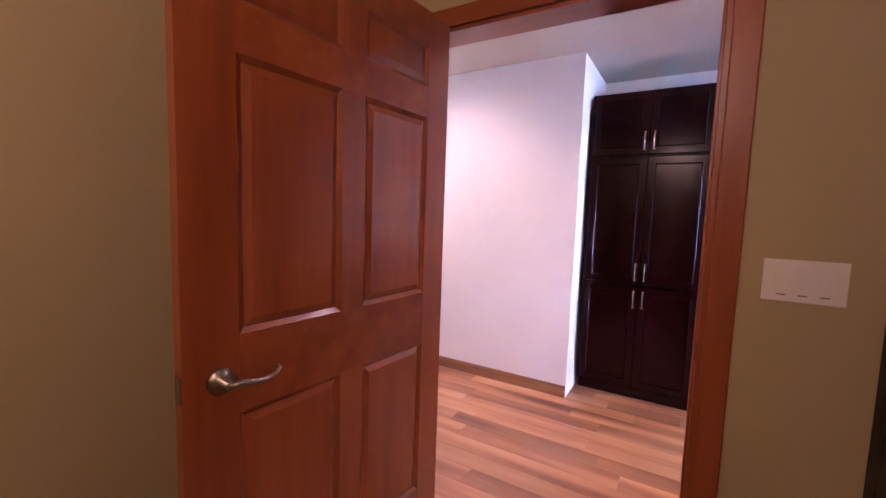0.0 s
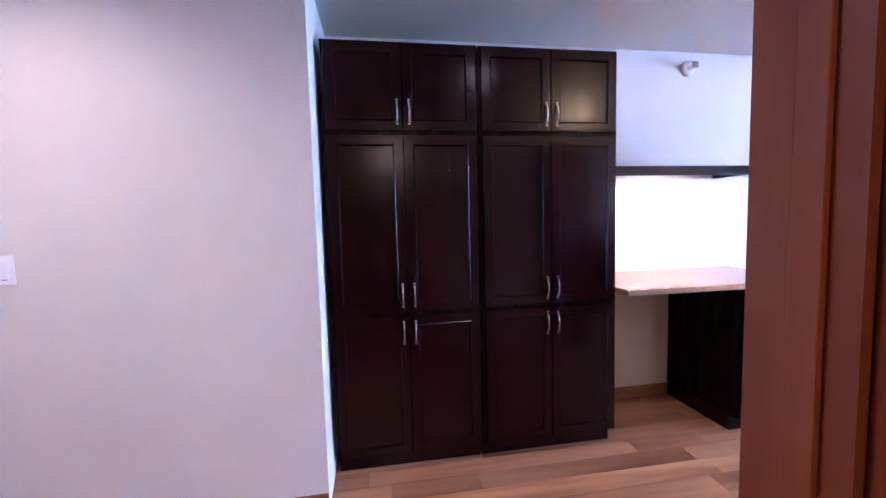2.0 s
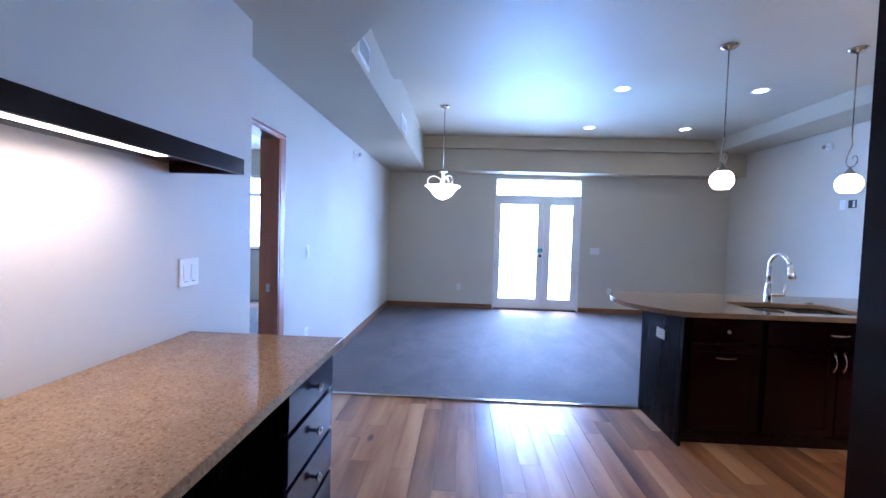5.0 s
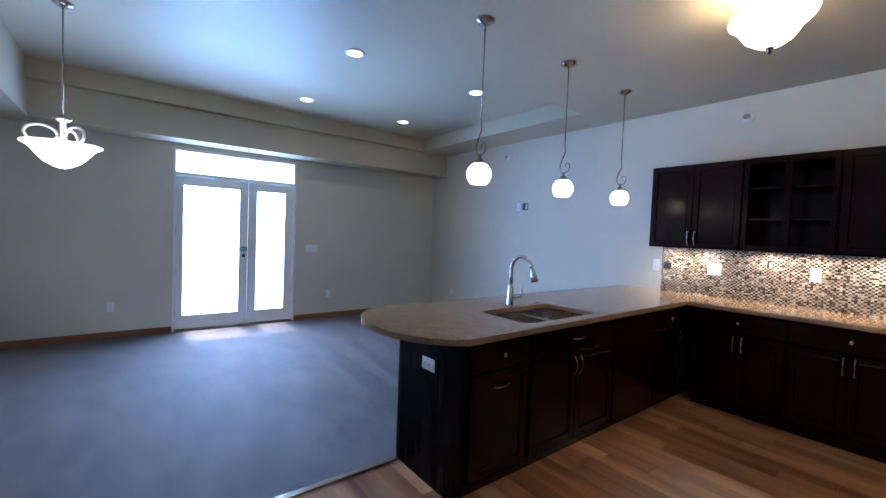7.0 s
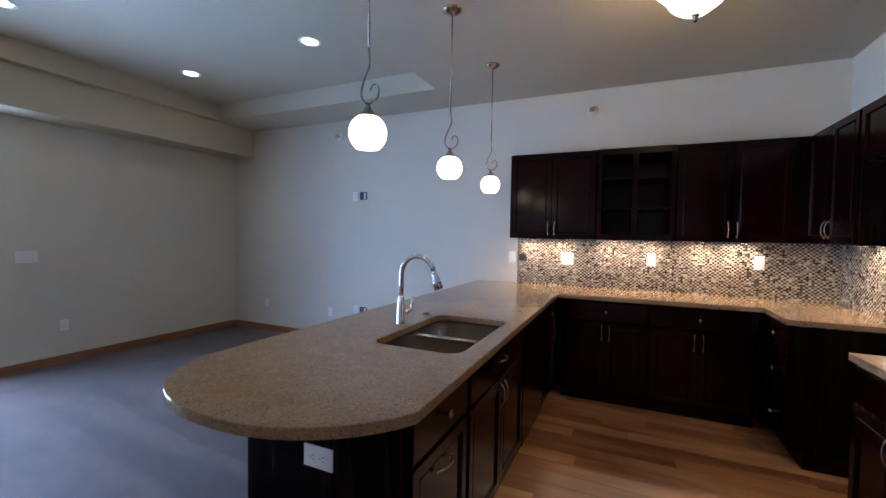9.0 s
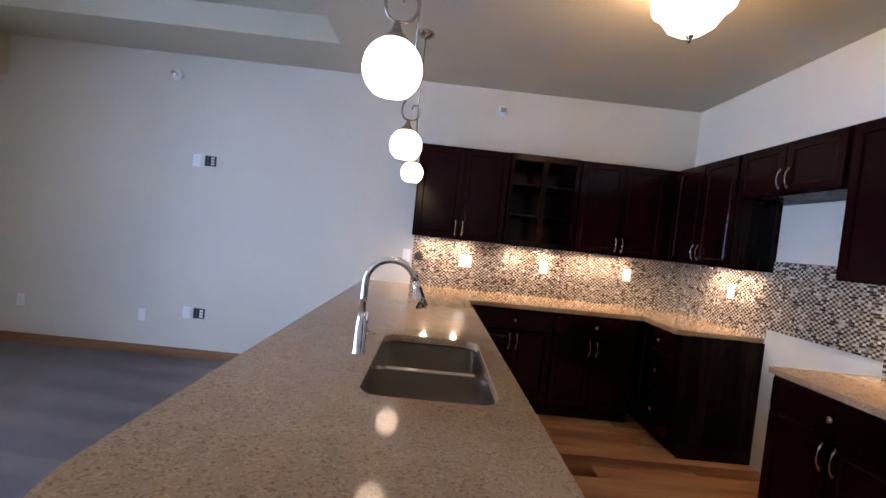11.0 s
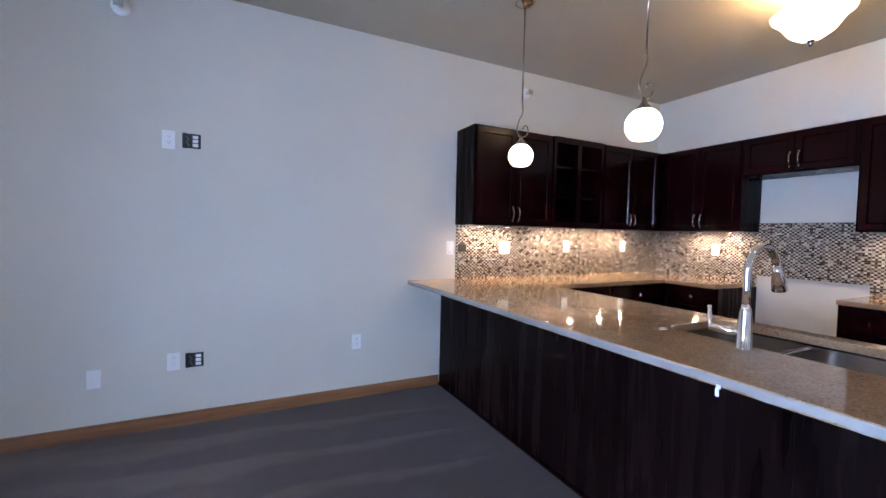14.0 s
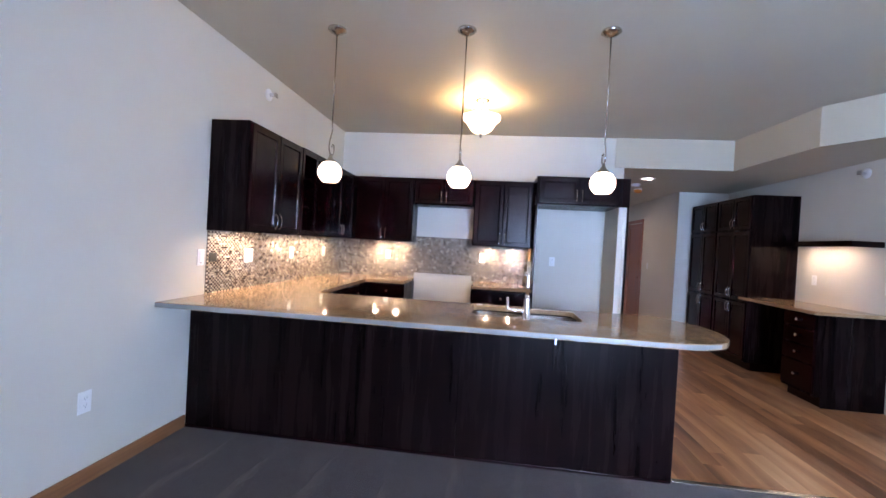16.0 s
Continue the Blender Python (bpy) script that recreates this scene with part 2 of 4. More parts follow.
STEEL = material("stainless_steel", (0.46, 0.41, 0.36), 0.22, 1.0)
BLACK = material("black_rubber", (0.012, 0.012, 0.012), 0.5)
GREY = material("grey_slot", (0.12, 0.12, 0.12), 0.6)
CONCRETE = paint("concrete", (0.45, 0.44, 0.42), 0.1, 0.8)
GLOBE = glowing("lit_opal_glass", (1.0, 0.78, 0.50), 2.4)
BOWL = glowing("lit_alabaster_glass", (1.0, 0.74, 0.42), 1.7)
DIM_BOWL = glowing("lit_frosted_glass", (1.0, 0.92, 0.82), 1.6)
LED = glowing("lit_lamp_face", (1.0, 0.9, 0.76), 5.0)
PUCK = glowing("lit_puck_lens", (1.0, 0.8, 0.52), 5.0)
GLASS = material("clear_glass", (1, 1, 1), 0.0)
GLASS.node_tree.nodes["Principled BSDF"].inputs["Transmission Weight"].default_value = 1.0
GLASS.node_tree.nodes["Principled BSDF"].inputs["IOR"].default_value = 1.1

# ---- mesh helpers ----


def box(bm, x0, x1, y0, y1, z0, z1, bevel=0.0):
    m = Matrix.Translation(((x0 + x1) / 2, (y0 + y1) / 2, (z0 + z1) / 2)) @ Matrix.Diagonal((x1 - x0, y1 - y0, z1 - z0, 1))
    made = bmesh.ops.create_cube(bm, size=1, matrix=m)
    if bevel:
        edges = list({e for v in made["verts"] for e in v.link_edges})
        bmesh.ops.bevel(bm, geom=edges, offset=bevel, segments=2, affect="EDGES", profile=0.6)
    return bm


def boxed(x0, x1, y0, y1, z0, z1, bevel=0.0):
    return box(bmesh.new(), x0, x1, y0, y1, z0, z1, bevel)


def tube(bm, points, radius, seg=8):
    """A round bar along points; radius one number or one for each point."""
    rings, n = [], len(points)
    side = None
    for i, p in enumerate(points):
        p = Vector(p)
        d = (Vector(points[min(i + 1, n - 1)]) - Vector(points[max(i - 1, 0)])).normalized()
        if side is None:
            side = d.orthogonal().normalized()
        side = (side - d * side.dot(d)).normalized()
        up = d.cross(side)
        r = radius[i] if isinstance(radius, (list, tuple)) else radius
        rings.append([bm.verts.new(p + r * (math.cos(a) * side + math.sin(a) * up)) for a in [2 * math.pi * k / seg for k in range(seg)]])
    for a, b in zip(rings, rings[1:]):
        for k in range(seg):
            bm.faces.new((a[k], a[(k + 1) % seg], b[(k + 1) % seg], b[k])).smooth = True
    bm.faces.new(rings[0][::-1])
    bm.faces.new(rings[-1])
    return bm


def lathe(bm, profile, seg=24, at=(0, 0, 0), wave=0.0, lobes=0):
    """A turned shape round z from (radius, height) pairs; wave: lobed rim."""
    rings = []
    for r, z in profile:
        ring = []
        for k in range(seg):
            a = 2 * math.pi * k / seg
            rr = max(r, 0.0004) * (1 + wave * math.cos(lobes * a))
            ring.append(bm.verts.new((at[0] + rr * math.cos(a), at[1] + rr * math.sin(a), at[2] + z)))
        rings.append(ring)
    for a, b in zip(rings, rings[1:]):
        for k in range(seg):
            bm.faces.new((a[k], a[(k + 1) % seg], b[(k + 1) % seg], b[k])).smooth = True
    bm.faces.new(rings[0][::-1])
    bm.faces.new(rings[-1])
    bmesh.ops.recalc_face_normals(bm, faces=bm.faces)
    return bm


def prism(bm, outline, z0, z1, bevel=0.0):
    low = [bm.verts.new((x, y, z0)) for x, y in outline]
    high = [bm.verts.new((x, y, z1)) for x, y in outline]
    n = len(outline)
    bm.faces.new(low[::-1])
    bm.faces.new(high)
    for k in range(n):
        bm.faces.new((low[k], low[(k + 1) % n], high[(k + 1) % n], high[k]))
    bmesh.ops.recalc_face_normals(bm, faces=bm.faces)
    if bevel:
        rim = [e for e in bm.edges if abs(e.verts[0].co.z - e.verts[1].co.z) < 1e-6]
        bmesh.ops.bevel(bm, geom=rim, offset=bevel, segments=2, affect="EDGES")
    return bm


def part(name, bm, mat, parent=None, label=""):
    me = bpy.data.meshes.new(name)
    bm.to_mesh(me)
    bm.free()
    me.materials.append(mat)
    ob = new(name, me)
    ob.parent = parent
    if label:
        tagged(ob, label)
    return ob


def thing(name, m, label, category, group="", kind=""):
    ob = new(name)
    ob.empty_display_size = 0.1
    ob.matrix_world = m
    return tagged(ob, label, category, group, kind)


def structure(name, bm, mat, label, category):
    return tagged(part(name, bm, mat), label, category, kind="structure")


# ---- rooms ----
Z1, Z2, LOW = 2.83, 3.03, 2.46
N, S, E, W = 3.975, -2.10, 7.96, 1.10
DESK_WALL = 3.74

bm = boxed(W - 0.12, E + 0.15, S - 0.14, S, 0, Z1 + 0.3)
structure("wall_south", bm, WALL, "light grey painted wall behind the counter and living area", "wall")
bm = boxed(W - 0.12, W, S, 1.50, 0, Z1)
structure("wall_west", bm, WALL, "light grey painted wall behind the kitchen cabinets", "wall")
# east wall round the patio door
bm = bmesh.new()
box(bm, E, E + 0.15, S, 0.475, 0, Z1)
box(bm, E, E + 0.15, 2.03, N, 0, Z1)
box(bm, E, E + 0.15, 0.475, 2.03, 2.40, Z1)
structure("wall_east", bm, WALL, "light grey painted wall with a glazed patio door", "wall")
# north wall with bedroom doorway, the furred desk wall and the hall wall
bm = bmesh.new()
box(bm, 3.45, E + 0.15, N, N + 0.12, 0, Z1)
box(bm, 2.60, 3.45, N + 0.0005, N + 0.1195, 2.05, Z1)
structure("wall_north", bm, WALL, "light grey painted wall beside the bedroom doorway", "wall")
structure("wall_desk", boxed(-0.82, 2.615, DESK_WALL, N + 0.12, 0, Z1), WALL, "light grey painted wall behind the desk", "wall")
bm = bmesh.new()
box(bm, -3.6, -0.69, 2.977, N, 0, Z1)
structure("wall_hall_north", bm, WALL, "pale painted hall wall ending beside the pantry", "wall")
bm = bmesh.new()
box(bm, -3.6, -0.985, 1.50, 1.56, 0, Z1)
box(bm, 0.08, W - 0.001, 1.50, 1.56, 0, Z1)
box(bm, -0.985, 0.08, 1.50, 1.56, 2.075, Z1)
box(bm, W, 1.66, 1.36, 1.44, 0, 2.215)
structure("wall_hall_south", bm, WALL, "beige painted hall wall with a doorway", "wall")
bm = bmesh.new()
box(bm, -1.52, -0.985, 1.44, 1.50, 0, LOW)
box(bm, 0.08, W - 0.12, 1.44, 1.50, 0, LOW)
box(bm, -0.985, 0.08, 1.44, 1.50, 2.075, LOW)
box(bm, -1.52, -1.42, -1.6, 1.44, 0, LOW)
box(bm, 0.90, 0.98, -1.6, 1.44, 0, LOW)
box(bm, -1.52, 0.98, -1.7, -1.6, 0, LOW)
structure("wall_start_room", bm, OLIVE, "olive tan painted wall round the doorway", "wall")
structure("wall_hall_west", boxed(-3.75, -3.6, 1.4, N, 0, Z1), WALL, "beige painted wall closing the hall", "wall")
# bedroom shell
bm = bmesh.new()
box(bm, E, E + 0.15, N + 0.12, 5.8, 0, Z1)
box(bm, E, E + 0.15, 7.3, 7.8, 0, Z1)
box(bm, E, E + 0.15, 5.8, 7.3, 0, 0.97)
box(bm, E, E + 0.15, 5.8, 7.3, 2.34, Z1)
box(bm, 1.9, E + 0.15, 7.8, 7.95, 0, Z1)
box(bm, 1.8, 1.9, N + 0.12, 7.95, 0, Z1)
structure("wall_bedroom", bm, WALL, "pale painted bedroom wall with a bright window", "wall")

# ceilings
bm = bmesh.new()
TW, TE, TS, TN = 4.41, 7.49, -1.51, 3.32
box(bm, W - 0.12, TW, S, N, Z1, Z1 + 0.1)
box(bm, TW, TE, S, TS, Z1, Z1 + 0.1)
box(bm, TW, TE, TN, N, Z1, Z1 + 0.1)
box(bm, TE, E + 0.15, S, N, Z1, Z1 + 0.1)
box(bm, TW - 0.1, TE + 0.1, TS - 0.1, TN + 0.1, Z2, Z2 + 0.1)
for x0, x1, y0, y1 in ((TW - 0.1, TW, TS - 0.1, TN + 0.1), (TE, TE + 0.1, TS - 0.1, TN + 0.1), (TW, TE, TS - 0.1, TS), (TW, TE, TN, TN + 0.1)):
    box(bm, x0, x1, y0, y1, Z1 + 0.1, Z2)
structure("ceiling", bm, CEIL, "pale grey ceiling with a raised tray over the living area", "ceiling")
bm = prism(bmesh.new(), [(-3.6, 1.56), (W, 1.56), (W, 1.44), (W + 0.02, 1.44), (W + 0.02, 2.82), (2.33, 2.89), (2.95, 3.31), (7.58, 3.31), (7.58, S), (E, S), (E, N), (2.615, N), (2.615, DESK_WALL), (-0.69, DESK_WALL), (-0.69, 2.977), (-3.6, 2.977)], LOW, Z1 - 0.002)
structure("ceiling_soffit", bm, CEIL, "lowered pale ceiling soffit over hall and along walls", "ceiling")
structure("ceiling_start_room", boxed(-1.52, 0.98, -1.7, 1.5, LOW, LOW + 0.1), CEIL, "white ceiling of the small room", "ceiling")
structure("ceiling_bedroom", boxed(1.8, E + 0.15, N + 0.12, 7.95, Z1 - 0.02, Z1 + 0.1), CEIL, "white bedroom ceiling", "ceiling")

# floors
structure("floor", boxed(-3.75, 3.80, -2.24, N, -0.12, -0.006), GREY, "dark underlay below the wooden planks", "floor")
structure("carpet", boxed(3.815, E + 0.02, S, N, -0.12, 0.004), CARPET, "grey cut-pile carpet with vacuum marks", "carpet")
structure("carpet_bedroom", boxed(1.8, E + 0.1, N, 7.9, -0.12, 0.0), CARPET, "grey bedroom carpet", "carpet")
structure("floor_start_room", boxed(-1.52, 0.98, -1.7, 1.44, -0.1, 0.0), STONE, "tan tiled floor of the small room", "floor")
structure("threshold_strip", boxed(3.79, 3.83, 1.14, N, -0.01, 0.012, 0.004), NICKEL, "metal strip between planks and carpet", "trim")


def plank_floor():
    """Boards along x in staggered rows with a hair-wide joint."""
    rng = random.Random(4)
    owner = bpy.data.objects["floor"]
    width, boards = 0.127, []
    y = S
    while y < DESK_WALL:
        x = -3.6 - rng.random()
        while x < 3.79:
            x1 = x + rng.choice((0.45, 0.7, 0.9, 1.2, 1.5))
            a, b = max(x, -3.6), min(x1, 3.79)
            if b - a > 0.03 and not (y > 2.98 and b < -0.69) and not (y < 1.3 and b < W):
                boards.append((a, b, y, min(y + width, DESK_WALL)))
            x = x1
        y += width
    boards.sort(key=lambda k: abs((k[0] + k[1]) / 2 - 1.6) + abs(k[2] - 2.2))
    g, verts, faces = 0.0002, [], []
    for n, (a, b, c, d) in enumerate(boards):
        def eight(x0, x1, y0, y1):
            e = 0.0006
            return [(x0, y0, -0.006), (x1, y0, -0.006), (x1, y1, -0.006), (x0, y1, -0.006), (x0 + e, y0 + e, 0), (x1 - e, y0 + e, 0), (x1 - e, y1 - e, 0), (x0 + e, y1 - e, 0)]
        quads = [(4, 5, 6, 7), (0, 1, 5, 4), (1, 2, 6, 5), (2, 3, 7, 6), (3, 0, 4, 7)]
        if n < 300:
            me = bpy.data.meshes.new("plank")
            me.from_pydata(eight(a + g, b - g, c + g, d - g), [], quads)
            me.materials.append(PLANK)
            ob = new("plank", me)
            ob.parent = owner
        else:
            k = len(verts)
            verts += eight(a + g, b - g, c + g, d - g)
            faces += [tuple(k + i for i in q) for q in quads]
    if faces:
        me = bpy.data.meshes.new("plank_rest")
        me.from_pydata(verts, [], faces)
        me.materials.append(PLANK)
        ob = new("plank_rest", me)
        ob.parent = owner
        tagged(ob, kind="stuff")


# ---- cabinets ----


def front(w, h, rail=0.058, thick=0.02, flat=False):
    """A framed cabinet door or drawer front with a recessed panel, standing in x and z, facing -y."""
    bm = boxed(0, w, -thick, 0, 0, h)
    face = min(bm.faces, key=lambda f: f.calc_center_median().y)
    edges = list(face.edges)
    bmesh.ops.bevel(bm, geom=edges, offset=0.0035, segments=2, affect="EDGES")
    if not flat:
        bm.faces.ensure_lookup_table()
        face = max((f for f in bm.faces if f.normal.y < -0.99), key=lambda f: f.calc_area())
        bmesh.ops.inset_region(bm, faces=[face], thickness=rail, depth=0)
        bmesh.ops.inset_region(bm, faces=[face], thickness=0.004, depth=0.002)
        bmesh.ops.inset_region(bm, faces=[face], thickness=0.009, depth=-0.0105)
    return bm


def pull(length=0.105):
    """An arched bar pull with flared feet, upright, standing off -y."""
    n = 14
    pts, radii = [], []
    for i in range(n + 1):
        u = i / n
        pts.append((0, -0.004 - 0.020 * math.sin(math.pi * u) ** 0.6, (u - 0.5) * length))
        radii.append(0.0040 + 0.0022 * abs(2 * u - 1) ** 3)
    bm = tube(bmesh.new(), pts, radii, 8)
    for z in (-0.5, 0.5):
        box(bm, -0.007, 0.007, -0.007, 0, z * length - 0.011, z * length + 0.011, 0.003)
    return bm


def knob():
    bm = lathe(bmesh.new(), [(0.007, 0), (0.0055, 0.010), (0.010, 0.016), (0.0155, 0.021), (0.0155, 0.026), (0.009, 0.031), (0.002, 0.032)], 14)
    bmesh.ops.rotate(bm, verts=bm.verts, matrix=Euler((radians(90), 0, 0)).to_matrix())
    return bm


def add_front(owner, x0, x1, z0, z1, kind, hold="", name="door"):
    """A front in the opening, with its pull: hold is r/l for the side, t/b for the end; k for a knob, h for a level pull."""
    gap = 0.0022
    ob = part(name, front(x1 - x0 - 2 * gap, z1 - z0 - 2 * gap, rail=0.058 if kind == "door" else 0.03, flat=kind == "flat"), DARK if kind == "door" else DARK_X, owner)
    ob.location = (x0 + gap, 0, z0 + gap)
    w, h = x1 - x0, z1 - z0
    if "k" in hold:
        k = part("knob", knob(), NICKEL, ob, "brushed nickel knob")
        k.location = (w / 2, -0.02, h / 2)
    elif hold:
        k = part("handle", pull(), NICKEL, ob, "arched brushed nickel pull")
        k.location = (w - 0.03 if "r" in hold else 0.03 if "l" in hold else w / 2, -0.02, h - 0.088 if "t" in hold else 0.088 if "b" in hold else h / 2)
        if "h" in hold:
            k.rotation_euler = (0, radians(90), 0)
    return ob


def cabinet(name, m, w, d, z0, z1, label, toe=0.0, group="", open_shelves=0, hollow=False):
    """A carcase from x 0 to w and y 0 (front) to d (back), and its toe kick."""
    owner = thing(name, m, label, "cabinet", group)
    if open_shelves:
        part("side_board", boxed(0, 0.02, 0, d, z0, z1), DARK, owner)
        part("side_board", boxed(w - 0.02, w, 0, d, z0, z1), DARK, owner)
        part("bottom_board", boxed(0.02, w - 0.02, 0, d, z0, z0 + 0.02), DARK_X, owner)
        part("top_board", boxed(0.02, w - 0.02, 0, d, z1 - 0.02, z1), DARK_X, owner)
        part("back_board", boxed(0.02, w - 0.02, d - 0.01, d, z0 + 0.02, z1 - 0.02), DARK, owner)
        for x0, x1, za, zb in ((0, 0.035, z0, z1), (w - 0.035, w, z0, z1), (w / 2 - 0.025, w / 2 + 0.025, z0, z1)):
            part("stile", boxed(x0, x1, -0.02, 0, za, zb, 0.002), DARK, owner)
        part("rail", boxed(0.035, w - 0.035, -0.0195, -0.0005, z1 - 0.055, z1), DARK_X, owner)
        part("rail", boxed(0.035, w - 0.035, -0.0195, -0.0005, z0, z0 + 0.05), DARK_X, owner)
        for k in range(open_shelves):
            z = z0 + (z1 - z0) * (k + 1) / (open_shelves + 1)
            part("shelf", boxed(0.021, w - 0.021, 0.02, d - 0.012, z, z + 0.018), DARK_X, owner)
    else:
        part("body", boxed(0, w, 0, d, z0 + toe, z1, 0.0015), DARK_SHEET, owner)
    if toe:
        part("toe_kick", boxed(0.0, w, 0.07, d, z0, z0 + toe), DARK_X, owner)
    return owner


# pantry wall: two tall units in the hall recess
for x0, x1 in ((-0.665, 0.112), (0.118, 0.895)):
    c = cabinet("pantry_cabinet", pose(x0, 3.20, 0), x1 - x0, DESK_WALL - 3.20, 0, 2.22, "tall dark espresso pantry cabinet with six framed doors", 0.10, "pantry cabinets")
    w = x1 - x0
    for za, zb, hold in ((0.11, 0.845, "t"), (0.865, 1.765, "b"), (1.785, 2.21, "b")):
        add_front(c, 0.012, w / 2, za, zb, "door", "r" + hold)
        add_front(c, w / 2, w - 0.012, za, zb, "door", "l" + hold)

# desk: drawer unit, top and light shelf
c = cabinet("drawer_cabinet", pose(1.66, 3.135, 0), 0.45, DESK_WALL - 3.135, 0, 0.895, "dark espresso base cabinet with four drawers under the desk", 0.10)
for za, zb in ((0.745, 0.885), (0.575, 0.735), (0.405, 0.565), (0.125, 0.395)):
    add_front(c, 0.01, 0.44, za, zb, "flat", "k", "drawer")
part("end_panel", boxed(0.4505, 0.464, 0.055, DESK_WALL - 3.135 - 0.001, 0.0, 0.895, 0.0015), DARK_SHEET, c)
tagged(part("countertop", boxed(0.897, 2.138, 3.084, DESK_WALL, 0.897, 0.93, 0.004), STONE), "tan speckled quartz desk top beside the pantry", "countertop")
c = thing("light_shelf", pose(0.897, 3.47, 0), "dark wall shelf with lights underneath above the desk", "shelf")
part("board", boxed(0, 1.125, 0, DESK_WALL - 3.47, 1.612, 1.636, 0.002), DARK_X, c)
part("fascia", boxed(0, 1.125, -0.018, 0, 1.578, 1.638, 0.003), DARK_X, c)
part("side_board", boxed(1.107, 1.124, 0, DESK_WALL - 3.47, 1.578, 1.612), DARK_X, c)

# ---- kitchen ----
UP0, UP1 = 1.385, 2.19
UPPERS = "wall cabinets"
# along the south wall, fronts facing +y
c = cabinet("wall_cabinet", pose(3.71, -1.80, 0, 0, 0, 180), 0.80, -1.80 - S, UP0, UP1, "dark espresso wall cabinet with two doors above the backsplash", 0, UPPERS)
add_front(c, 0.012, 0.40, UP0 + 0.008, UP1 - 0.012, "door", "rb")
add_front(c, 0.40, 0.79, UP0 + 0.008, UP1 - 0.012, "door", "lb")
cabinet("wall_cabinet", pose(2.907, -1.80, 0, 0, 0, 180), 0.61, -1.80 - S, UP0, UP1, "dark espresso wall cabinet with open shelves and no doors", 0, UPPERS, open_shelves=2)
c = cabinet("wall_cabinet", pose(2.294, -1.80, 0, 0, 0, 180), 0.87, -1.80 - S, UP0, UP1, "dark espresso wall cabinet with two doors above the backsplash", 0, UPPERS)
add_front(c, 0.012, 0.40, UP0 + 0.008, UP1 - 0.012, "door", "rb")
add_front(c, 0.40, 0.78, UP0 + 0.008, UP1 - 0.012, "door", "lb")
# along the west wall, fronts facing +x
c = cabinet("wall_cabinet", pose(1.42, S + 0.004, 0, 0, 0, 90), 1.06, 1.42 - W, UP0, UP1, "dark espresso corner wall cabinet beside the range gap", 0, UPPERS)
add_front(c, 0.33, 0.69, UP0 + 0.008, UP1 - 0.012, "door", "rb")
add_front(c, 0.69, 1.05, UP0 + 0.008, UP1 - 0.012, "door", "lb")
c = cabinet("wall_cabinet", pose(1.42, -1.036, 0, 0, 0, 90), 0.756, 1.42 - W, 1.86, UP1, "short dark espresso wall cabinet above the empty range gap", 0, UPPERS)
add_front(c, 0.012, 0.378, 1.872, UP1 - 0.012, "door", "rb")
add_front(c, 0.378, 0.744, 1.872, UP1 - 0.012, "door", "lb")
c = cabinet("wall_cabinet", pose(1.42, -0.278, 0, 0, 0, 90), 0.715, 1.42 - W, UP0, UP1, "dark espresso wall cabinet with two doors beside the fridge space", 0, UPPERS)
add_front(c, 0.012, 0.36, UP0 + 0.008, UP1 - 0.012, "door", "rb")
add_front(c, 0.36, 0.705, UP0 + 0.008, UP1 - 0.012, "door", "lb")
# fridge space
c = cabinet("fridge_cabinet", pose(1.70, 0.44, 0, 0, 0, 90), 0.94, 1.70 - W, 1.90, 2.22, "dark espresso cabinet bridging the empty fridge space", 0)
add_front(c, 0.03, 0.47, 1.915, 2.205, "door", "rb")
add_front(c, 0.47, 0.91, 1.915, 2.205, "door", "lb")
part("side_panel", boxed(0.0, 0.02, 0, 1.70 - W, 0, 1.90), DARK, c)
part("side_panel", boxed(1.002, 1.02, 0.0, 1.70 - W, 0, 2.22), DARK, c)
part("lining", boxed(0.980, 1.0005, 0.022, 1.70 - W, 0, 1.90), WALL, c, "painted inner side of the fridge space")
# thin orange-brown grained sheet on the dark panel, from counter to wall cabinet
part("raw_side", boxed(-0.0025, -0.0004, 0.30, 1.70 - W - 0.012, 0.917, 1.383), PALE_WOOD, c, "thin pale wood-grained side above the short counter")
part("filler", boxed(0.9405, 1.002, 0.0, 0.035, 1.90, 2.22), DARK, c)

# base cabinets
BASE = "base cabinets"
c = cabinet("base_cabinet", pose(3.155, -1.50, 0, 0, 0, 180), 1.40, -1.50 - S, 0, 0.88, "dark espresso base cabinet with drawers over doors", 0.10, BASE)
for x0, x1 in ((0.05, 0.36), (0.36, 0.67), (0.69, 1.02), (1.02, 1.36)):
    add_front(c, x0, x1, 0.125, 0.70, "door", "rt" if x0 in (0.05, 0.69) else "lt")
for x0, x1 in ((0.05, 0.67), (0.69, 1.36)):
    add_front(c, x0, x1, 0.71, 0.865, "flat", "k", "drawer")
c = cabinet("base_cabinet", pose(1.70, S + 0.004, 0, 0, 0, 90), 1.06, 1.70 - W, 0, 0.88, "dark espresso corner base cabinet beside the range gap", 0.10, BASE)
add_front(c, 0.64, 1.05, 0.125, 0.40, "flat", "k", "drawer")
add_front(c, 0.64, 1.05, 0.41, 0.70, "flat", "k", "drawer")
add_front(c, 0.64, 1.05, 0.71, 0.865, "flat", "k", "drawer")
c = cabinet("base_cabinet", pose(1.70, -0.25, 0, 0, 0, 90), 0.685, 1.70 - W, 0, 0.88, "dark espresso base cabinet beside the fridge space", 0.10, BASE)
add_front(c, 0.012, 0.34, 0.125, 0.70, "door", "rt")
add_front(c, 0.34, 0.675, 0.125, 0.70, "door", "lt")
add_front(c, 0.012, 0.675, 0.71, 0.865, "flat", "k", "drawer")
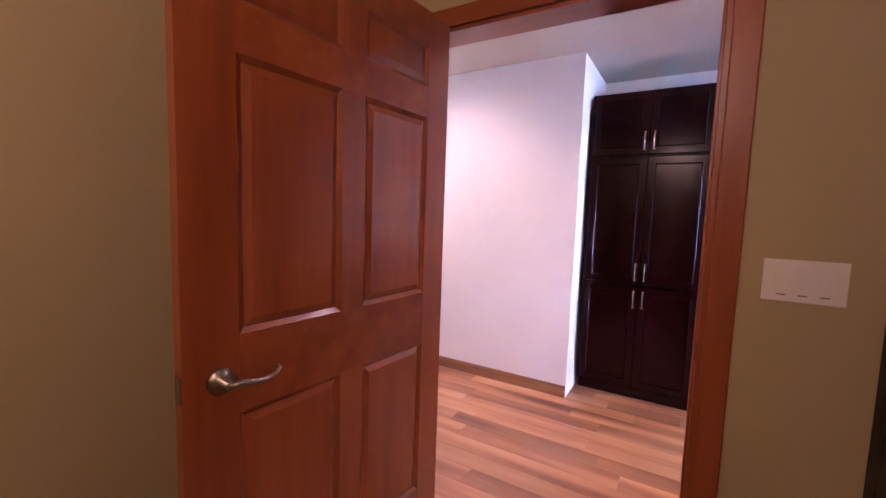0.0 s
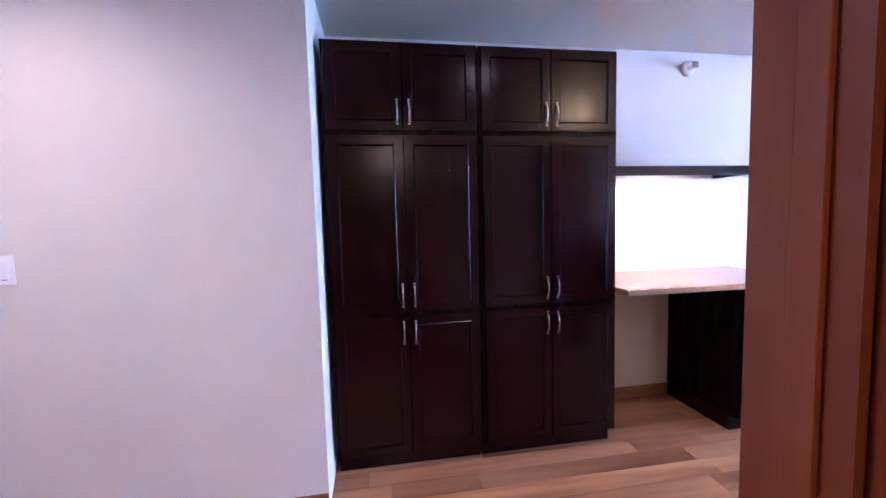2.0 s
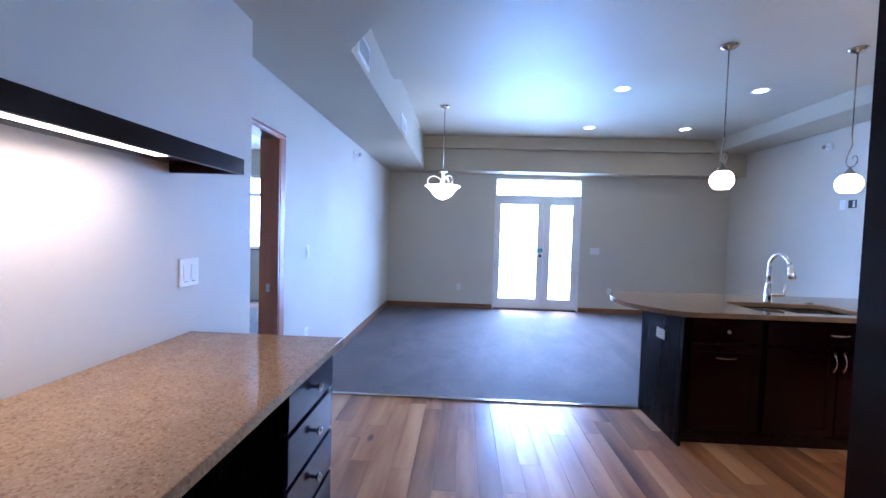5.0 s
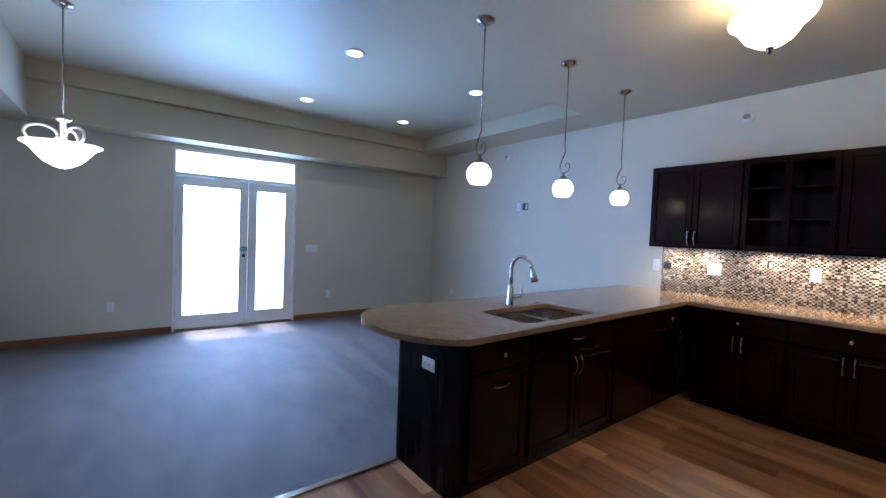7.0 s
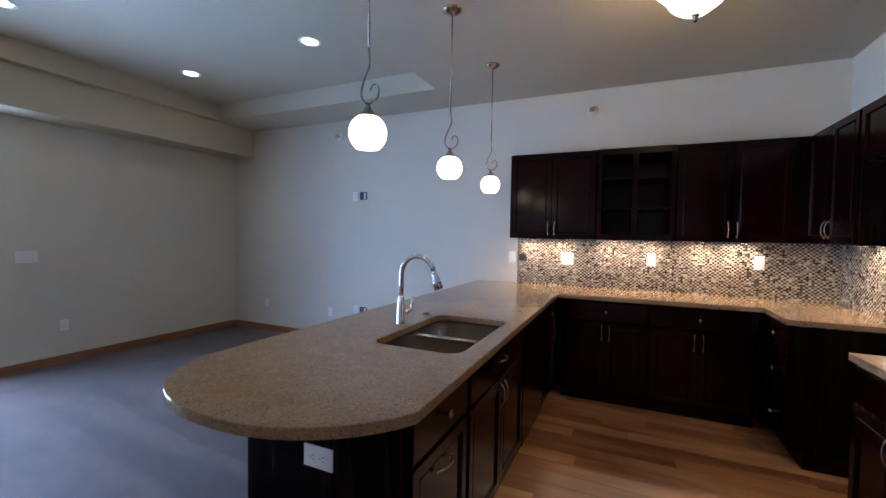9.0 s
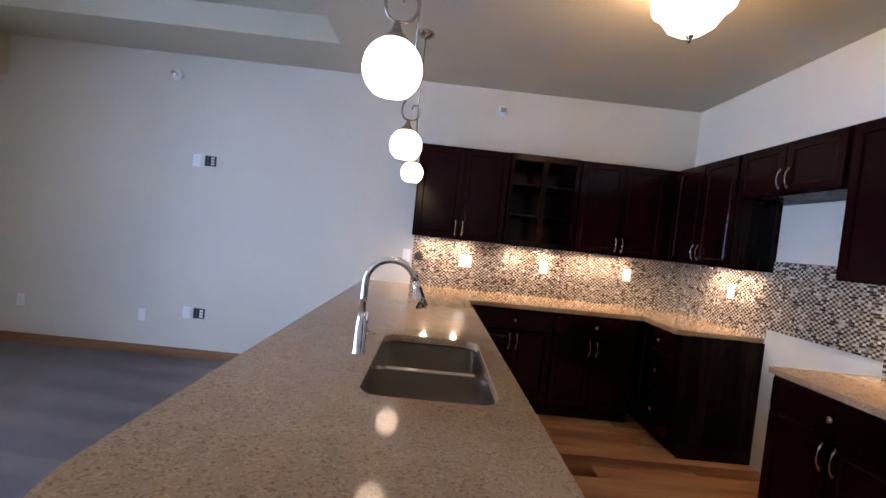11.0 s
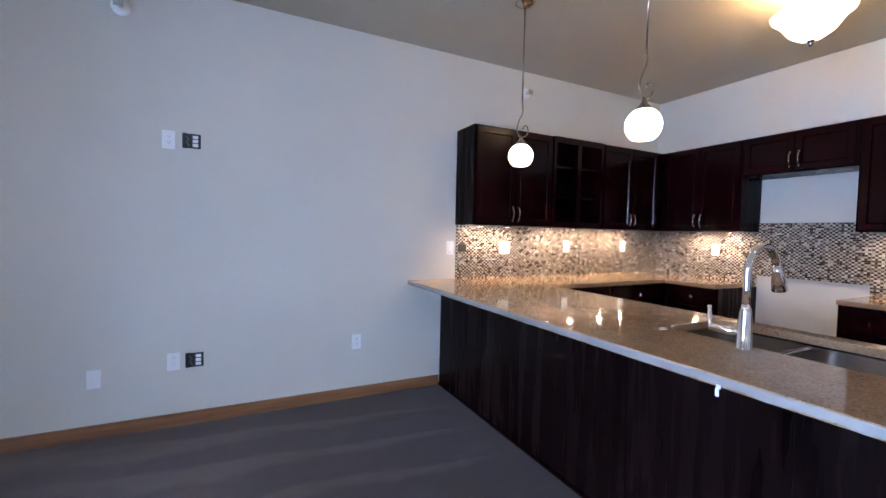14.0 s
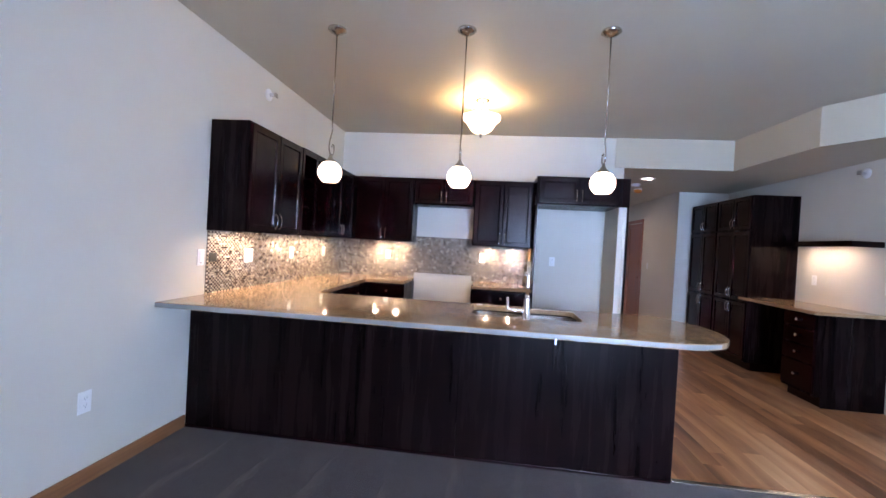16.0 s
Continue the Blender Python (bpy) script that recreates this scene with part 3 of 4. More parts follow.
# peninsula, fronts facing -x
c = cabinet("peninsula_cabinet", pose(3.215, 1.11, 0, 0, 0, -90), 3.21, 0.585, 0, 0.88, "dark espresso peninsula base with sink doors and drawers", 0.10)
bpy.data.objects.remove(c.children[0])
bm = bmesh.new()
box(bm, 0, 0.475, 0, 0.585, 0.10, 0.88)
box(bm, 0.475, 1.29, 0, 0.585, 0.10, 0.66)
box(bm, 1.29, 3.205, 0, 0.585, 0.10, 0.88)
box(bm, 0.475, 1.29, 0, 0.018, 0.66, 0.88)
part("body", bm, DARK_SHEET, c)
for x0, x1 in ((-0.018, 1.305), (1.3065, 2.525), (2.5265, 3.205)):
    part("back_panel", boxed(x0, x1, 0.585, 0.62, 0.0, 0.88, 0.002), DARK_SHEET, c, "dark grained back panel facing the carpet")
part("end_panel", boxed(-0.02, -0.0005, 0.0, 0.584, 0.0, 0.88, 0.002), DARK_SHEET, c)
for x0, x1, hold in ((0.02, 0.47, "ht"), (0.50, 0.95, "rt"), (0.95, 1.40, "lt"), (2.05, 2.50, "rt")):
    add_front(c, x0, x1, 0.125, 0.70, "door", hold)
for x0, x1 in ((0.02, 0.47), (0.50, 1.40), (2.05, 2.50)):
    add_front(c, x0, x1, 0.71, 0.865, "flat", "h" if x0 == 0.50 else "k", "drawer")
add_front(c, 1.42, 2.03, 0.11, 0.865, "flat", "", "panel")

# ---- countertops ----
TOP0, TOP1 = 0.882, 0.915
SX0, SX1, SY0, SY1 = 3.255, 3.685, -0.14, 0.60


def rounded(x0, x1, y0, y1, r, n=6):
    pts = []
    for cx, cy, a in ((x1 - r, y1 - r, 0), (x0 + r, y1 - r, 90), (x0 + r, y0 + r, 180), (x1 - r, y0 + r, 270)):
        for k in range(n + 1):
            t = radians(a + 90 * k / n)
            pts.append((cx + r * math.cos(t), cy + r * math.sin(t)))
    return pts


def shrunk(ring, d):
    """The ring drawn in by d, or out where d is negative."""
    out, n = [], len(ring)
    for k in range(n):
        p, q, r = Vector(ring[k - 1]), Vector(ring[k]), Vector(ring[(k + 1) % n])
        a, b = (q - p).normalized(), (r - q).normalized()
        side = Vector((-a.y - b.y, a.x + b.x)).normalized()
        out.append(tuple(q + side * d / max(0.5, side.dot(Vector((-a.y, a.x))))))
    return out


def pierced_slab(bm, outline, hole, z0, z1, ease=0.004):
    """A slab with one opening and eased edges; both rings run counter-clockwise."""
    layers = []
    for z, d in ((z0, 0.0), (z1 - ease, 0.0), (z1 - ease * 0.3, ease * 0.3), (z1, ease)):
        layers.append([[bm.verts.new((x, y, z)) for x, y in ring] for ring in (shrunk(outline, d), shrunk(hole, -d))])
    for low, high in zip(layers, layers[1:]):
        for a, b in zip(low, high):
            for k in range(len(a)):
                bm.faces.new((a[k], a[(k + 1) % len(a)], b[(k + 1) % len(a)], b[k]))
    for rings in (layers[0], layers[-1]):
        edges = [bm.edges.get((r[k], r[(k + 1) % len(r)])) for r in rings for k in range(len(r))]
        bmesh.ops.triangle_fill(bm, use_beauty=True, edges=edges)
    bmesh.ops.recalc_face_normals(bm, faces=bm.faces)
    return bm


arc = []
for k in range(25):
    a = math.acos(-0.47 / 0.52) * (1 - k / 24)
    bulge = 0.84 if a < math.pi / 2 else 1.0
    arc.append((3.62 + 0.52 * math.copysign(abs(math.cos(a)) ** bulge, math.cos(a)), 0.95 + 0.47 * math.sin(a) ** bulge))
outline = [(3.19, S), (4.14, S)] + [(x, y) for x, y in reversed(arc)]
peninsula_top = tagged(part("countertop", pierced_slab(bmesh.new(), outline, rounded(SX0, SX1, SY0, SY1, 0.07), TOP0, TOP1), STONE), "tan speckled quartz peninsula top with a rounded end", "countertop")
bm = prism(bmesh.new(), [(W, S), (3.188, S), (3.184, -1.455), (1.735, -1.50), (1.735, -1.045), (W, -1.045)], TOP0, TOP1, 0.003)
tagged(part("countertop", bm, STONE), "tan speckled quartz countertop turning the kitchen corner", "countertop")
tagged(part("countertop", boxed(W, 1.735, -0.25, 0.438, TOP0, TOP1, 0.003), STONE), "short tan speckled quartz countertop beside the fridge space", "countertop")

# ---- sink and faucet ----


def basin(x0, x1, y0, y1, top, depth):
    """An open steel bowl with rounded corners and a sloping floor."""
    bm = bmesh.new()
    levels = [(0.0, 0.0, 0.055), (0.004, depth * 0.75, 0.055), (0.02, depth * 0.96, 0.05), (0.05, depth, 0.04)]
    rings = []
    for shrink, drop, r in levels:
        rings.append([bm.verts.new((x, y, top - drop)) for x, y in rounded(x0 + shrink, x1 - shrink, y0 + shrink, y1 - shrink, r, 5)])
    for a, b in zip(rings, rings[1:]):
        for k in range(len(a)):
            bm.faces.new((a[k], a[(k + 1) % len(a)], b[(k + 1) % len(a)], b[k])).smooth = True
    bm.faces.new(rings[-1])
    bmesh.ops.recalc_face_normals(bm, faces=bm.faces)
    for f in bm.faces:
        f.normal_flip()
    return bm


sink = thing("sink", pose(0, 0, 0), "undermount stainless steel double bowl sink in the peninsula", "sink")
MID = (SY0 + SY1) / 2
for y0, y1 in ((SY0 - 0.008, MID - 0.012), (MID + 0.012, SY1 + 0.008)):
    part("bowl", basin(SX0 - 0.008, SX1 + 0.008, y0, y1, 0.872, 0.19), STEEL, sink)
    part("drain", lathe(bmesh.new(), [(0.045, 0), (0.045, 0.004), (0.030, 0.006), (0.028, 0.002), (0.004, 0.002)], 20, ((SX0 + SX1) / 2, (y0 + y1) / 2, 0.684)), CHROME, sink)
bm = bmesh.new()
edges = []
for ring in (rounded(SX0 - 0.03, SX1 + 0.03, SY0 - 0.03, SY1 + 0.03, 0.08), rounded(SX0 - 0.008, SX1 + 0.008, SY0 - 0.008, MID - 0.012, 0.055, 5), rounded(SX0 - 0.008, SX1 + 0.008, MID + 0.012, SY1 + 0.008, 0.055, 5)):
    vs = [bm.verts.new((x, y, 0.873)) for x, y in ring]
    edges += [bm.edges.new((vs[k], vs[(k + 1) % len(vs)])) for k in range(len(vs))]
bmesh.ops.triangle_fill(bm, use_beauty=True, edges=edges)
part("flange", bm, STEEL, sink)
part("divider", tube(bmesh.new(), [(SX0 + 0.03, MID, 0.868), (SX0 + 0.05, MID, 0.8705), (SX1 - 0.05, MID, 0.8705), (SX1 - 0.03, MID, 0.868)], [0.006, 0.0115, 0.0115, 0.006], 12), STEEL, sink, "rounded steel divider between the bowls")

faucet = thing("kitchen_faucet", pose(3.752, 0.217, TOP1), "tall polished chrome gooseneck faucet behind the sink", "faucet")
part("base", lathe(bmesh.new(), [(0.028, 0), (0.028, 0.005), (0.0245, 0.010), (0.0225, 0.11), (0.0185, 0.138), (0.0145, 0.16)], 20), CHROME, faucet)
pts = [(0, 0, 0.14), (0, 0, 0.22)]
for k in range(13):
    a = radians(180 - 14 * k)
    pts.append((-0.098 - 0.098 * math.cos(a), 0, 0.275 + 0.098 * math.sin(a)))
part("neck", tube(bmesh.new(), pts, 0.0135, 12), CHROME, faucet)
end, before = Vector(pts[-1]), Vector(pts[-2])
d = (end - before).normalized()
part("spray_head", tube(bmesh.new(), [end - d * 0.004, end + d * 0.02, end + d * 0.055, end + d * 0.098], [0.0145, 0.0165, 0.022, 0.0255], 14), CHROME, faucet)
part("lever", tube(bmesh.new(), [(0, -0.012, 0.056), (0, -0.085, 0.056), (0, -0.118, 0.058), (0, -0.122, 0.076), (0, -0.126, 0.138)], [0.013, 0.014, 0.013, 0.008, 0.0075], 10), CHROME, faucet)
tagged(part("air_switch", lathe(bmesh.new(), [(0.022, 0), (0.022, 0.005), (0.014, 0.008), (0.013, 0.005), (0.003, 0.005)], 18, (3.755, -0.10, TOP1)), NICKEL), "small round metal button on the counter beside the sink", "button")


def edge_film(owner):
    """A thin pale band on the outer edge of the peninsula top, its lower border ragged."""
    rng = random.Random(12)
    line = [(4.14, S + 0.003 + (0.95 - S) * k / 260) for k in range(261)]
    for k in range(1, 13):
        a = radians(3 * k)
        line.append((3.62 + 0.52 * math.cos(a) ** 0.84, 0.95 + 0.47 * math.sin(a) ** 0.84))
    bm, rows, sag = bmesh.new(), [], 0.0
    for k, (x, y) in enumerate(line):
        p, q = Vector(line[max(k - 1, 0)]), Vector(line[min(k + 1, len(line) - 1)])
        side = Vector(((q - p).y, -(q - p).x)).normalized()
        sag = 0.7 * sag + rng.uniform(-0.0025, 0.0025)
        out = 0.0012 + 0.0012 * rng.random()
        rows.append([bm.verts.new((x + side.x * d, y + side.y * d, z)) for d, z in ((0.0003, TOP1 - 0.0045), (out, TOP1 - 0.008), (out * 1.2, TOP0 + 0.010), (out, TOP0 + 0.004 + sag), (0.0003, TOP0 + 0.003 + sag))])
    for a, b in zip(rows, rows[1:]):
        for k in range(4):
            bm.faces.new((a[k], b[k], b[k + 1], a[k + 1]))
        bm.faces.new((a[4], b[4], b[0], a[0]))
    bm.faces.new(rows[0])
    bm.faces.new(rows[-1][::-1])
    bmesh.ops.recalc_face_normals(bm, faces=bm.faces)
    part("edge_film", bm, PALE_BAND, owner, "pale ragged band along the outer edge")


PALE_BAND = paint("pale_band", (0.25, 0.235, 0.21), 0.35, 0.3)
edge_film(peninsula_top)
bm = bmesh.new()
box(bm, 4.1395, 4.1412, 0.346, 0.358, 0.876, 0.892)
box(bm, 4.1405, 4.1445, 0.345, 0.355, 0.853, 0.8765, 0.0015)
tagged(part("tape_scrap", bm, WHITE), "torn white tape scrap hanging off the counter edge", "tape")

# ---- lights that show ----


def pendant():
    owner = thing("pendant_light", pose(3.664, 0.668, Z1), "brushed nickel pendant with scroll arm and white glass globe", "pendant light", "pendants over the peninsula")
    part("canopy", lathe(bmesh.new(), [(0.062, 0.0), (0.064, -0.008), (0.050, -0.016), (0.044, -0.024), (0.020, -0.032), (0.008, -0.040)], 24), NICKEL, owner)
    part("rod", tube(bmesh.new(), [(0, 0, -0.035), (0, 0, -0.638)], 0.005, 8), NICKEL, owner)
    shape = [(0, 0.235), (0.003, 0.205), (0.007, 0.178), (0.003, 0.152), (-0.012, 0.122), (-0.028, 0.088), (-0.036, 0.054), (-0.032, 0.025), (-0.016, 0.006), (0.005, 0), (0.030, 0.004), (0.047, 0.020), (0.054, 0.044), (0.049, 0.066), (0.035, 0.077), (0.020, 0.073), (0.012, 0.060), (0.014, 0.048)]
    pts = []
    for k in range(len(shape) - 1):
        (a, b), (c, d) = shape[k], shape[k + 1]
        (p, q), (r, t) = shape[max(k - 1, 0)], shape[min(k + 2, len(shape) - 1)]
        for u in (0.0, 0.34, 0.67):
            x, z = [0.5 * (2 * m1 + (m2 - m0) * u + (2 * m0 - 5 * m1 + 4 * m2 - m3) * u * u + (3 * m1 - m0 - 3 * m2 + m3) * u ** 3) for m0, m1, m2, m3 in ((p, a, c, r), (q, b, d, t))]
            pts.append((-x, 0, -0.872 + z))
    part("scroll_arm", tube(bmesh.new(), pts, [0.0056 - 0.00004 * k for k in range(len(pts))], 8), NICKEL, owner)
    part("fitter", lathe(bmesh.new(), [(0.007, -0.870), (0.012, -0.886), (0.020, -0.902), (0.036, -0.918), (0.044, -0.930)], 20), NICKEL, owner)
    prof = [(0.043, -0.928)]
    for k in range(22):
        a = radians(60 - 5.15 * k)
        prof.append((0.081 * math.cos(a), -0.998 + 0.081 * math.sin(a)))
    prof += [(0.050, -1.0625), (0.020, -1.0632)]
    part("globe", lathe(bmesh.new(), prof, 48), GLOBE, owner, "lit white opal glass globe")
    return owner


first = pendant()
copy_thing(first, pose(3.697, -0.278, Z1))
copy_thing(first, pose(3.718, -1.182, Z1))

flush = thing("ceiling_light", pose(2.375, -0.205, Z1), "lit alabaster bowl ceiling light with nickel finial in the kitchen", "ceiling light")
part("canopy", lathe(bmesh.new(), [(0.075, 0), (0.075, -0.012), (0.05, -0.022), (0.02, -0.03)], 24), NICKEL, flush)
part("stem", tube(bmesh.new(), [(0, 0, -0.02), (0, 0, -0.36)], 0.007, 8), NICKEL, flush)
for k in range(3):
    a = radians(120 * k + 20)
    part("hanger", tube(bmesh.new(), [(0.02 * math.cos(a), 0.02 * math.sin(a), -0.03), (0.10 * math.cos(a), 0.10 * math.sin(a), -0.07), (0.16 * math.cos(a), 0.16 * math.sin(a), -0.165)], 0.005, 6), NICKEL, flush)
part("bowl", lathe(bmesh.new(), [(0.184, -0.165), (0.193, -0.174), (0.186, -0.196), (0.152, -0.222), (0.134, -0.252), (0.108, -0.292), (0.060, -0.326), (0.015, -0.340)], 48, wave=0.028, lobes=6), BOWL, flush, "lit lobed alabaster glass bowl")
part("finial", lathe(bmesh.new(), [(0.022, -0.337), (0.016, -0.347), (0.010, -0.353), (0.013, -0.363), (0.004, -0.373)], 14), NICKEL, flush)

ch = thing("chandelier", pose(5.87, 2.885, Z2), "hanging bowl light with looped white arms over the carpet", "chandelier")
part("canopy", lathe(bmesh.new(), [(0.065, 0), (0.066, -0.01), (0.05, -0.022), (0.012, -0.04)], 24), NICKEL, ch)
part("rod", tube(bmesh.new(), [(0, 0, -0.03), (0, 0, -0.85)], 0.006, 8), NICKEL, ch)
part("hub", lathe(bmesh.new(), [(0.012, -0.82), (0.05, -0.835), (0.062, -0.85), (0.05, -0.865), (0.02, -0.88), (0.022, -1.03)], 20), NICKEL, ch)
for k in range(3):
    a = radians(120 * k + 100)
    pts = [((0.030 + 0.088 * (1 - math.cos(s))) * math.cos(a), (0.030 + 0.088 * (1 - math.cos(s))) * math.sin(a), -0.978 + 0.062 * math.sin(s)) for s in [2 * math.pi * i / 22 for i in range(23)]]
    part("loop_arm", tube(bmesh.new(), pts, 0.010, 8), WHITE, ch, "looped white arm")
part("bowl", lathe(bmesh.new(), [(0.232, -1.040), (0.236, -1.046), (0.19, -1.075), (0.155, -1.12), (0.11, -1.175), (0.05, -1.21), (0.012, -1.222)], 36), DIM_BOWL, ch, "frosted white glass bowl")
part("finial", lathe(bmesh.new(), [(0.014, -1.218), (0.01, -1.232), (0.003, -1.245)], 12), NICKEL, ch)


def recessed(x, y, z, r, face):
    owner = thing("recessed_light", pose(x, y, z), "round recessed ceiling light with white trim ring", "recessed light", "recessed lights")
    part("trim_ring", lathe(bmesh.new(), [(r + 0.022, 0), (r + 0.022, -0.004), (r, -0.007), (r - 0.004, -0.003)], 28), WHITE, owner)
    part("lens", lathe(bmesh.new(), [(r - 0.005, -0.0035), (0.001, -0.0038)], 28), face, owner)


for x, y, z in ((5.16, 0.88, Z2), (5.16, -0.60, Z2), (6.82, 0.74, Z2), (6.82, -0.67, Z2), (0.41, 2.08, LOW), (-1.75, 2.27, LOW)):
    recessed(x, y, z, 0.072, LED)


def puck(x, y, z):
    owner = thing("puck_light", pose(x, y, z), "small round lit puck light under a dark cabinet", "puck light", "puck lights")
    part("housing", lathe(bmesh.new(), [(0.034, 0), (0.034, -0.008), (0.027, -0.011)], 18), NICKEL, owner)
    part("lens", lathe(bmesh.new(), [(0.026, -0.0112), (0.001, -0.0118)], 18), PUCK, owner)


for x in (3.52, 3.24, 2.76, 2.46, 2.06, 1.76):
    puck(x, -1.99, UP0)
for y in (-1.52, -1.24, -0.06, 0.22):
    puck(1.21, y, UP0)
bar = thing("light_bar", pose(1.08, 3.56, 1.612), "slim lit linear light bar under the dark wall shelf", "light bar")
part("housing", boxed(0, 0.66, -0.028, 0.028, -0.014, 0, 0.003), WHITE, bar)
part("lens", boxed(0.012, 0.648, -0.020, 0.020, -0.019, -0.0142, 0.002), PUCK, bar, "glowing frosted lens")
part("end_cap", boxed(-0.008, 0.0, -0.029, 0.029, -0.017, 0, 0.002), WHITE, bar)
part("end_cap", boxed(0.66, 0.668, -0.029, 0.029, -0.017, 0, 0.002), WHITE, bar)


def sprinkler(m):
    owner = thing("fire_sprinkler", m, "small sidewall fire sprinkler head with white escutcheon", "sprinkler", "sprinklers")
    part("escutcheon", lathe(bmesh.new(), [(0.052, 0), (0.052, 0.008), (0.030, 0.018)], 24), WHITE, owner)
    part("nozzle", lathe(bmesh.new(), [(0.017, 0.016), (0.014, 0.055), (0.019, 0.060), (0.008, 0.072)], 12), CHROME, owner)
    part("deflector", boxed(-0.024, 0.024, -0.016, 0.026, 0.072, 0.077, 0.001), CHROME, owner)


for x in (6.03, 2.995):
    sprinkler(pose(x, S, 2.63, -90, 0, 0))
sprinkler(pose(5.52, N, 2.31, 90, 0, 0))
sprinkler(pose(1.78, DESK_WALL, 2.345, 90, 0, 0))
det = thing("smoke_detector", pose(-0.06, 2.085, LOW), "white round smoke detector on the hall ceiling", "smoke detector")
part("base", lathe(bmesh.new(), [(0.066, 0), (0.066, -0.012), (0.058, -0.016)], 24), WHITE, det)
part("cover", lathe(bmesh.new(), [(0.055, -0.016), (0.050, -0.034), (0.030, -0.040), (0.002, -0.041)], 24), WHITE, det)


ORANGE = material("orange_plastic", (0.75, 0.26, 0.02), 0.3)
det = thing("smoke_detector", pose(-0.55, 2.28, LOW), "ceiling smoke detector under an orange plastic dust cover", "smoke detector")
part("base", lathe(bmesh.new(), [(0.064, 0), (0.064, -0.012), (0.060, -0.014)], 24), WHITE, det)
part("dust_cover", lathe(bmesh.new(), [(0.062, -0.014), (0.063, -0.036), (0.052, -0.056), (0.030, -0.066), (0.001, -0.068)], 24), ORANGE, det)


def vent(x0, x1, z0, z1):
    owner = thing("air_vent", pose(0, 3.31, 0), "white supply air register on the soffit face", "vent", "vents")
    for a, b, c, d in ((x0 - 0.025, x1 + 0.025, z1, z1 + 0.025), (x0 - 0.025, x1 + 0.025, z0 - 0.025, z0), (x0 - 0.025, x0, z0, z1), (x1, x1 + 0.025, z0, z1)):
        part("frame", boxed(a, b, -0.010, 0.0, c, d, 0.002), WHITE, owner)
    part("duct", boxed(x0, x1, -0.0015, -0.0005, z0, z1), GREY, owner)
    n = int((x1 - x0) / 0.018)
    for k in range(n):
        x = x0 + (k + 0.5) * (x1 - x0) / n
        part("blade", boxed(x - 0.002, x + 0.002, -0.009, -0.0015, z0, z1), WHITE, owner)


vent(3.10, 3.38, 2.53, 2.64)
vent(4.95, 5.25, 2.53, 2.64)

# ---- plates on walls: faces -y in their own frame ----


def plate(m, kind, gangs=1, label="white wall outlet with its cover plate", wide=0.0):
    w, h = wide or 0.072 + 0.046 * (gangs - 1), 0.116
    name = "light_switch" if kind == "switch" else "blank_plate" if kind == "blank" else "wall_outlet"
    owner = thing(name, m, label, name.replace("_", " "), name + " plates")
    bm = boxed(-w / 2, w / 2, -0.006, 0, -h / 2, h / 2, 0.003)
    part("cover", bm, WHITE, owner)
    for g in range(gangs):
        x = (g - (gangs - 1) / 2) * 0.046
        if kind == "switch":
            bm = boxed(x - 0.0165, x + 0.0165, -0.0095, -0.0055, -0.033, 0.033, 0.0015)
            bmesh.ops.rotate(bm, verts=bm.verts, cent=(x, -0.006, 0), matrix=Euler((radians(3 if g % 2 else -3), 0, 0)).to_matrix())
            part("rocker", bm, WHITE, owner)
            part("slot", boxed(x - 0.010, x + 0.010, -0.0066, -0.0058, -0.040, -0.037), GREY, owner)
        elif kind == "outlet":
            for z in (-0.0195, 0.0195):
                part("socket", lathe_face(x, z), WHITE, owner)
                bm = bmesh.new()
                box(bm, x - 0.008, x - 0.006, -0.0089, -0.0080, z - 0.001, z + 0.007)
                box(bm, x + 0.006, x + 0.008, -0.0089, -0.0080, z - 0.001, z + 0.006)
                box(bm, x - 0.002, x + 0.002, -0.0089, -0.0080, z - 0.010, z - 0.006)
                part("slots", bm, GREY, owner)
    return owner


def lathe_face(x, z):
    bm = lathe(bmesh.new(), [(0.0165, 0.0055), (0.0165, 0.0078), (0.015, 0.0082), (0.001, 0.0082)], 16)
    bmesh.ops.rotate(bm, verts=bm.verts, matrix=Euler((radians(90), 0, 0)).to_matrix())
    bmesh.ops.translate(bm, verts=bm.verts, vec=(x, 0, z))
    return bm


def open_box(m):
    """An uncovered double wall box, black inside, with one device left in it."""
    owner = thing("open_wall_box", m, "uncovered black wall box with a white device inside", "wall box", "open wall boxes")
    for a, b, c, d in ((-0.052, 0.052, 0.042, 0.047), (-0.052, 0.052, -0.047, -0.042), (-0.052, -0.047, -0.042, 0.042), (0.047, 0.052, -0.042, 0.042)):
        part("rim", boxed(a, b, -0.004, -0.0002, c, d), BLACK, owner)
    part("recess", boxed(-0.047, 0.047, -0.0015, -0.0003, -0.042, 0.042), BLACK, owner)
    part("bracket", boxed(0.004, 0.040, -0.0035, -0.0016, -0.040, 0.040, 0.001), GREY, owner)
    for z in (-0.026, 0.0, 0.026):
        part("device", boxed(0.007, 0.037, -0.008, -0.0036, z - 0.0095, z + 0.0095, 0.002), WHITE, owner)
    part("cable", tube(bmesh.new(), [(-0.030, -0.004, 0.03), (-0.016, -0.012, 0.01), (-0.026, -0.01, -0.012), (-0.012, -0.005, -0.032)], 0.004, 6), GREY, owner)
    for z in (-0.040, 0.040):
        part("ear", boxed(-0.046, -0.030, -0.006, -0.0016, z - 0.010, z + 0.010, 0.001), BLACK, owner)


